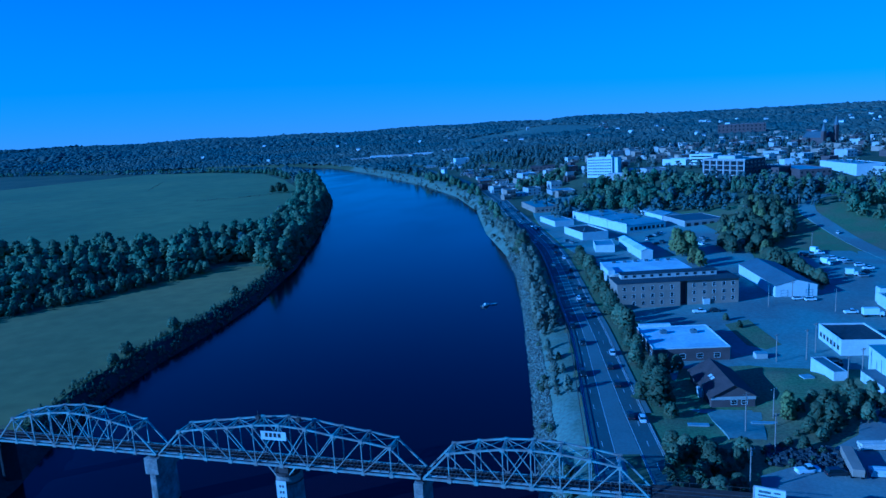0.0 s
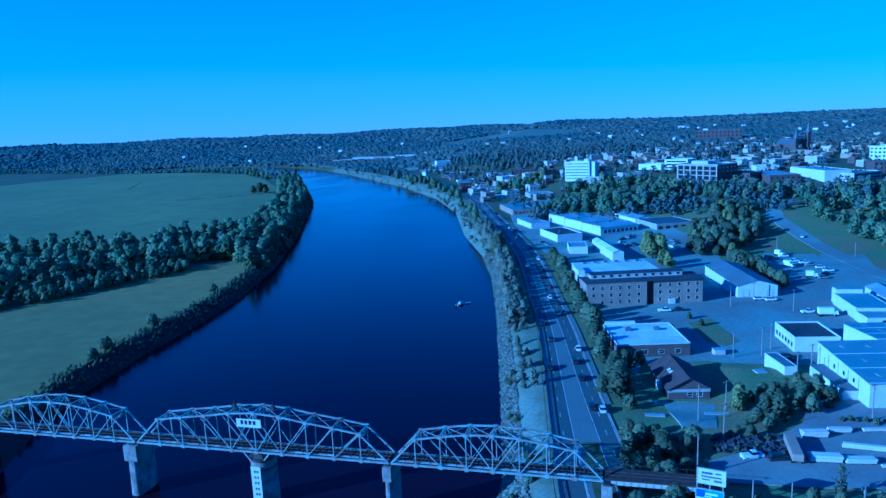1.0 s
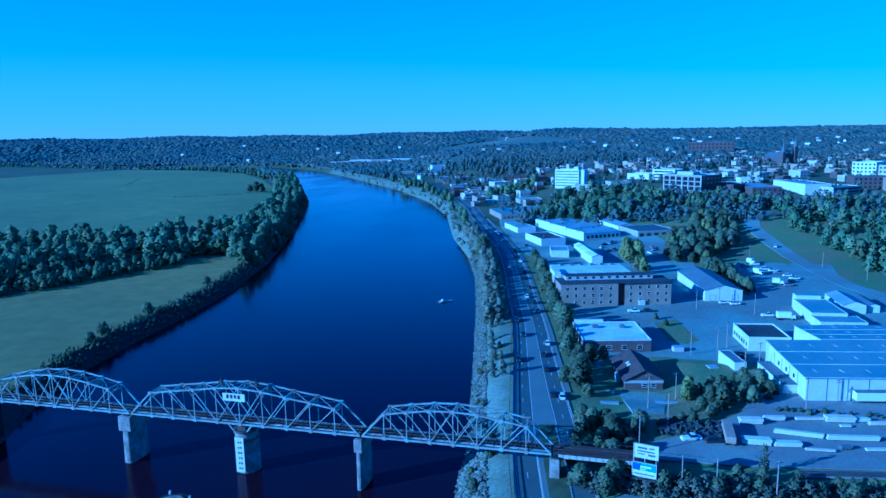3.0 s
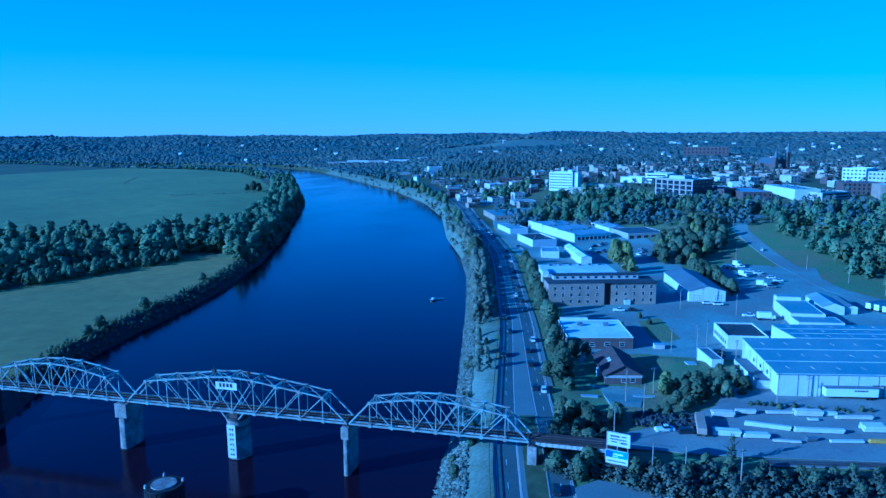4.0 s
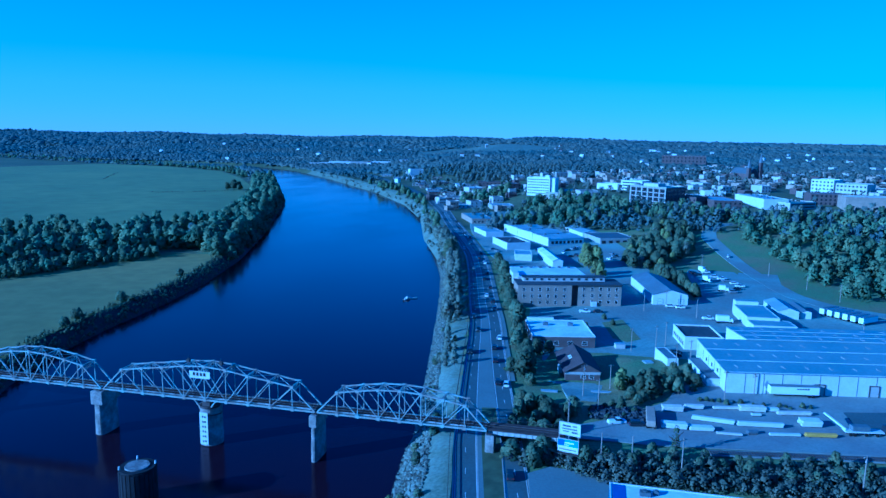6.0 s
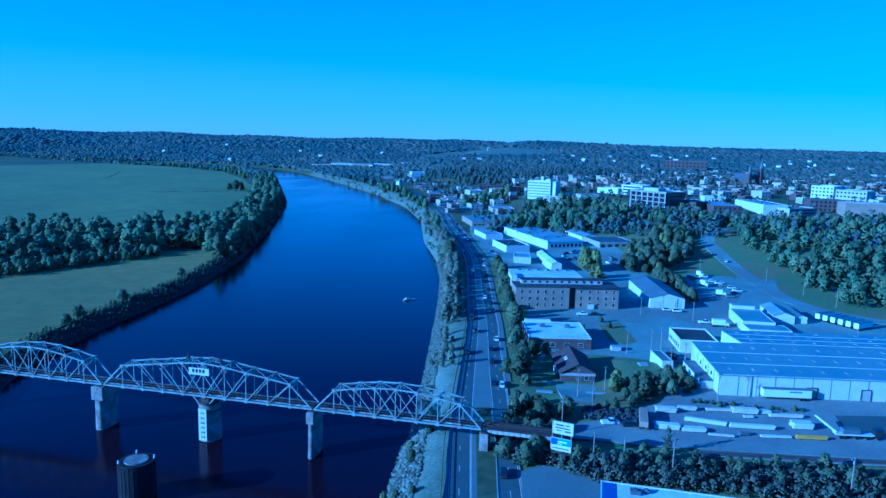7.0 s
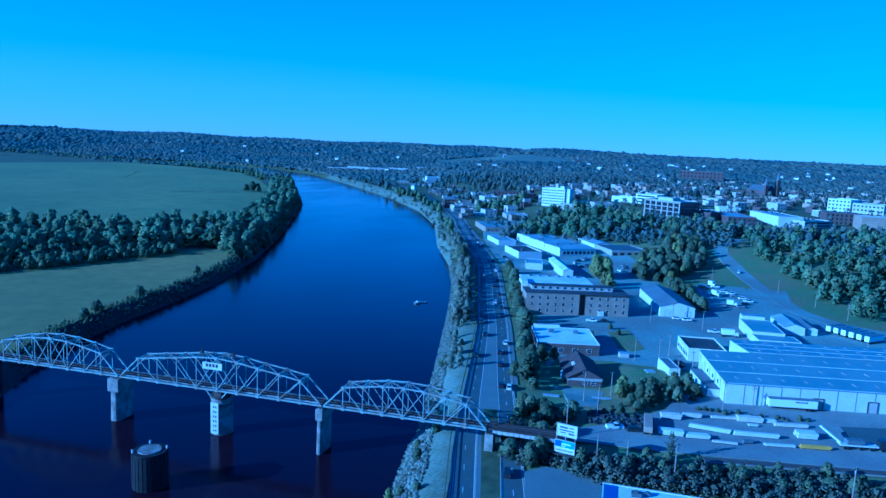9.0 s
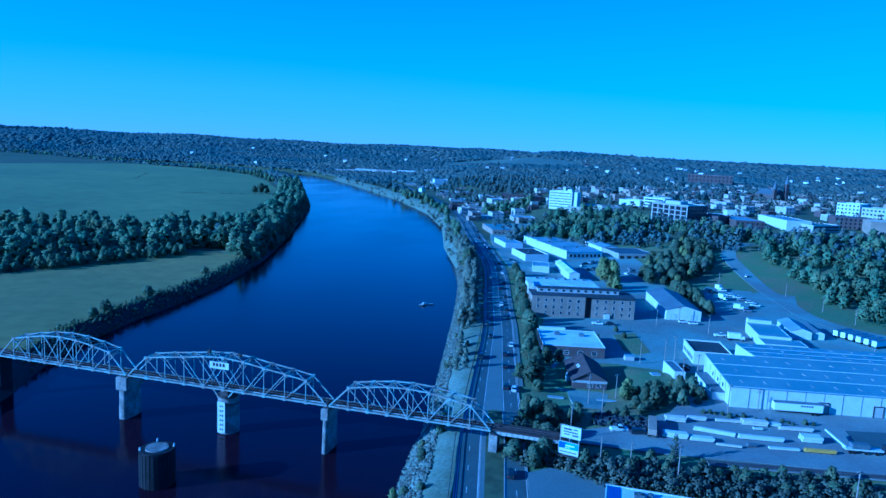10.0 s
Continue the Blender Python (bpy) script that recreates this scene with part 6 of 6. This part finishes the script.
for x, z, w, h in ((2.6, 10.2, 2.2, 0.5), (4.8, 10.3, 1.2, 0.35), (3.4, 9.4, 4.0, 0.35), (2.4, 8.7, 1.6, 0.3), (4.8, 8.6, 1.6, 0.5)):
    bm = B(); box(bm, x, 0.05, z, w, 0.06, h); part("text_bar", bm, M["grey_roof"], up)
lw = panel(3.0, 6.5, 0.0, "white", 0.0)
bm = B(); box(bm, 3.2, -0.15, 5.5, 5.3, 0.06, 1.7); part("picture_block", bm, M["teal"], lw)
bm = B(); box(bm, 1.5, -0.2, 5.5, 1.8, 0.06, 1.7); part("picture_block", bm, M["blue"], lw)
bm = B(); box(bm, 2.9, -0.24, 5.0, 1.5, 0.05, 0.28); part("text_bar", bm, M["white"], lw)
bm = B(); box(bm, 3.6, -0.24, 5.6, 2.6, 0.05, 0.55); part("text_bar", bm, M["white"], lw)
bm = B(); box(bm, 3.2, -0.2, 3.7, 4.6, 0.06, 0.3); part("text_bar", bm, M["grey_roof"], lw)
bm = B(); box(bm, 3.2, -0.6, 2.7, 5.6, 0.9, 0.08); part("catwalk", bm, M["dark_steel"], bb)

# ---- poles ----
def pole(x, y, h, arms=1, label="wooden utility pole with a cross-arm", lamp=False, z=None):
    t = thing("utility_pole", label, "pole", pose(x, y, gz(x, y) if z is None else z, 0, 0, 35), group="utility poles")
    bm = B(); cyl(bm, 0, 0, -1.0, h, 0.19, 0.13, 8); part("shaft", bm, M["wood"], t)
    for k in range(arms):
        bm = B(); box(bm, 0, 0, h - 0.5 - k * 0.9, 2.2, 0.14, 0.14); part("cross_arm", bm, M["wood"], t)
        for sx in (-0.9, 0.9, 0.35):
            bm = B(); cyl(bm, sx, 0, h - 0.42 - k * 0.9, h - 0.15 - k * 0.9, 0.06, n=6); part("insulator", bm, M["offwhite"], t)
    if lamp:
        bm = B(); cyl(bm, 0.35, 0.2, h - 2.0, h - 1.1, 0.24, n=10); part("transformer", bm, M["white"], t)
    return t
for x, y, h, a, l in ((113, 47, 11, 1, True), (118, 34, 11, 1, False), (131, 109, 10, 1, False), (141, 112, 11, 1, True), (145.5, 120, 11, 1, True), (158.5, 53, 11, 1, True), (169.5, 62.5, 8, 2, False), (109.6, 14, 12, 1, True), (119, -2, 9, 0, False), (127, 0, 8, 0, False), (139, -5, 11, 1, True), (181, -4, 11, 1, True),
                      (146, 82, 10, 1, False), (152, 90, 10, 1, True), (140, 181, 10, 1, False), (152, 194.5, 9, 2, False), (186, 318, 10, 1, False), (200, 428, 11, 1, False), (225, 300, 9, 0, False), (238, 262, 9, 0, False), (247, 232, 10, 1, False), (262, 440, 14, 1, True), (228, 140, 11, 1, True), (122, 60, 9, 1, False), (165, 175, 10, 1, False), (104, 70, 6, 0, False)):
    pole(x, y, h, a, lamp=l)

# ---- river's edge ----
def stones():
    """Riprap: loose stones on the bank, the nearest ones singly."""
    t = thing("riprap_bank", "pale broken riprap stones along the water", "riprap", kind="structure")
    rng = np.random.default_rng(31)
    mes = []
    for k in range(8):
        bm = B(); bmesh.ops.create_icosphere(bm, subdivisions=1, radius=0.5)
        for v in bm.verts:
            v.co *= float(rng.uniform(0.65, 1.3)); v.co.z *= 0.7
        mes.append(finish("stone", bm, M["riprap"]))
    for k in range(300):
        y = rng.uniform(-22, 30); x = bank_right(y) + rng.uniform(-0.6, 8.5)
        o = share("stone", mes[k % 8], t, (float(x), float(y), gz(x, y) + 0.12), float(rng.uniform(0, 6.28)))
        s = float(rng.uniform(0.8, 1.9)); o.scale = (s, s * float(rng.uniform(0.7, 1.2)), s * 0.9)
    base = [(np.array([v.co[:] for v in m.vertices]), np.array([list(p.vertices) for p in m.polygons])) for m in mes]
    n = 9500
    y = np.where(rng.uniform(0, 1, n) < 0.75, rng.uniform(-110, 150, n), rng.uniform(150, 330, n)); w = np.interp(y, [-10, 40], [11.0, 7.6])
    x = bank_right(y) - 0.8 + w * rng.uniform(0, 1, n) ** 1.15
    z = height(x, y) + 0.1
    V, F, o = [], [], 0
    for k in range(n):
        bv, bf = base[k % 8]
        s = rng.uniform(0.6, 1.7); a = rng.uniform(0, 6.28); c, d = math.cos(a), math.sin(a)
        q = bv * np.array([s, s * 0.8, s * 0.8])
        V.append(np.stack([q[:, 0] * c - q[:, 1] * d + x[k], q[:, 0] * d + q[:, 1] * c + y[k], q[:, 2] + z[k]], 1)); F.append(bf + o); o += len(bv)
    me = bpy.data.meshes.new("riprap"); me.from_pydata(np.concatenate(V).tolist(), [], np.concatenate(F).tolist()); me.materials.append(M["riprap"])
    st = new("riprap", me); st.parent = t; st["kind"] = "stuff"
stones()

def railing():
    """Dark railing along the riverside footpath."""
    t = thing("railing", "dark metal railing along the riverside footpath", "railing", kind="structure")
    off = lambda y: lane_l0(y) - 1.4
    pb = B(); box(pb, 0, 0, 0.6, 0.14, 0.14, 1.5); me = finish("post", pb, M["dark_steel"])
    for k in range(140):
        y = -120 + k * 3.0
        c, nn = center(y); p = c + nn * float(off(y))
        share("post", me, t, (p.x, p.y, ROAD_Z), math.atan2(nn.y, nn.x))
    for z in (0.3, 0.75, 1.25):
        strip("rail", lambda y: off(y) - 0.05, lambda y: off(y) + 0.05, -120, 300, ROAD_Z + z, M["dark_steel"], "", "", thick=0.16 if z > 1 else 0.3, base=t)
railing()

# extra hull added where the motor boat's white wake streak lies
wake_hull = thing("wake_hull", "small white hull standing in for the motor boat's wake", "boat", pose(11.6, 203.4, 0.05, 0, 0, 40))
bm = B()
ring = [(-1.9, -0.6), (0.9, -0.65), (2.2, 0), (0.9, 0.65), (-1.9, 0.6)]
lo_v = [bm.verts.new((x * 0.85, y * 0.75, -0.3)) for x, y in ring]; hi_v = [bm.verts.new((x, y, 0.45)) for x, y in ring]
bm.faces.new(lo_v[::-1]); bm.faces.new(hi_v)
for k in range(5):
    bm.faces.new((lo_v[k], lo_v[(k + 1) % 5], hi_v[(k + 1) % 5], hi_v[k]))
part("hull", bm, M["white"], wake_hull)
bm = B(); box(bm, -0.4, 0, 0.5, 0.4, 1.1, 0.12); part("thwart", bm, M["wood"], wake_hull)
boat = thing("boat", "small white motor boat on the river", "boat", pose(8, 200, 0.05, 0, 0, 60) @ Matrix.Scale(1.05, 4))
bm = B()
ring = [(-2.6, -0.9), (1.2, -1.0), (3.0, 0), (1.2, 1.0), (-2.6, 0.9)]
lo_v = [bm.verts.new((x * 0.85, y * 0.75, -0.4)) for x, y in ring]; hi_v = [bm.verts.new((x, y, 0.7)) for x, y in ring]
bm.faces.new(lo_v[::-1]); bm.faces.new(hi_v)
for k in range(5):
    bm.faces.new((lo_v[k], lo_v[(k + 1) % 5], hi_v[(k + 1) % 5], hi_v[k]))
part("hull", bm, M["white"], boat)
bm = B(); box(bm, 0.2, 0, 1.1, 1.4, 1.2, 0.8); bmesh.ops.bevel(bm, geom=bm.edges[:], offset=0.15, segments=1, affect='EDGES'); part("cabin", bm, M["white"], boat)
bm = B(); box(bm, -2.7, 0, 0.6, 0.4, 0.4, 1.0); part("outboard_motor", bm, M["dark"], boat)

# ---- small things in the lots ----
def unit_box(name, label, cat, x, y, z, ang, w, d, h, m):
    """A cabinet with a lid and a plinth."""
    t = thing(name, label, cat, pose(x, y, z, 0, 0, ang))
    bm = B(); box(bm, 0, 0, h / 2, w, d, h); bmesh.ops.bevel(bm, geom=bm.edges[:], offset=0.06, segments=1, affect='EDGES'); part("body", bm, M[m], t)
    bm = B(); box(bm, 0, 0, h + 0.06, w + 0.2, d + 0.2, 0.12); part("lid", bm, M["pale_roof"], t)
    bm = B(); box(bm, 0, 0, 0.05, w + 0.4, d + 0.4, 0.1); part("plinth", bm, M["kerb"], t)
    return t
unit_box("plant_unit", "pale grey plant unit on the lawn edge", "machine", 126.5, 112.5, LOT_Z + 0.05, 13, 4.0, 2.8, 1.8, "offwhite")
unit_box("plant_unit", "white plant unit beside the trees", "machine", 136.5, 89.5, LOT_Z + 0.1, 20, 3.4, 3.0, 2.2, "white")
# low concrete pads near the driveway; nothing is planted in them
for x, y, w in ((101.5, 51.5, 5.5), (119.5, 56, 7.5)):
    unit_box("planter", "low pale concrete pad on the lawn", "planter", x, y, gz(x, y) + 0.02, 5, w, 1.4, 0.35, "kerb")
bm = B()
low_wall = thing("low_wall", "low pale wall behind the brick office", "wall", pose(126, 82.5, LOT_Z + 0.05, 0, 0, 35))
box(bm, 4.5, 0, 0.4, 9, 0.35, 0.9); part("body", bm, M["kerb"], low_wall)
bm = B(); box(bm, 4.5, 0, 0.9, 9.1, 0.5, 0.12); part("coping", bm, M["offwhite"], low_wall)
car("pickup", "car_white", 123.6, 25.9, gz(123.6, 25.9) + 0.1, 20, "parked beside the scrap heap", "parked cars")
car("suv", "car_dark", 129.5, 25.5, gz(129.5, 25.5) + 0.1, 15, "parked beside the scrap heap", "parked cars")
plant([(150, 50), (186, 52), (186, 54.5), (150, 52.5)], 16, BU, 0.25, 0.45, "weeds along the yard's edge", 1.6)
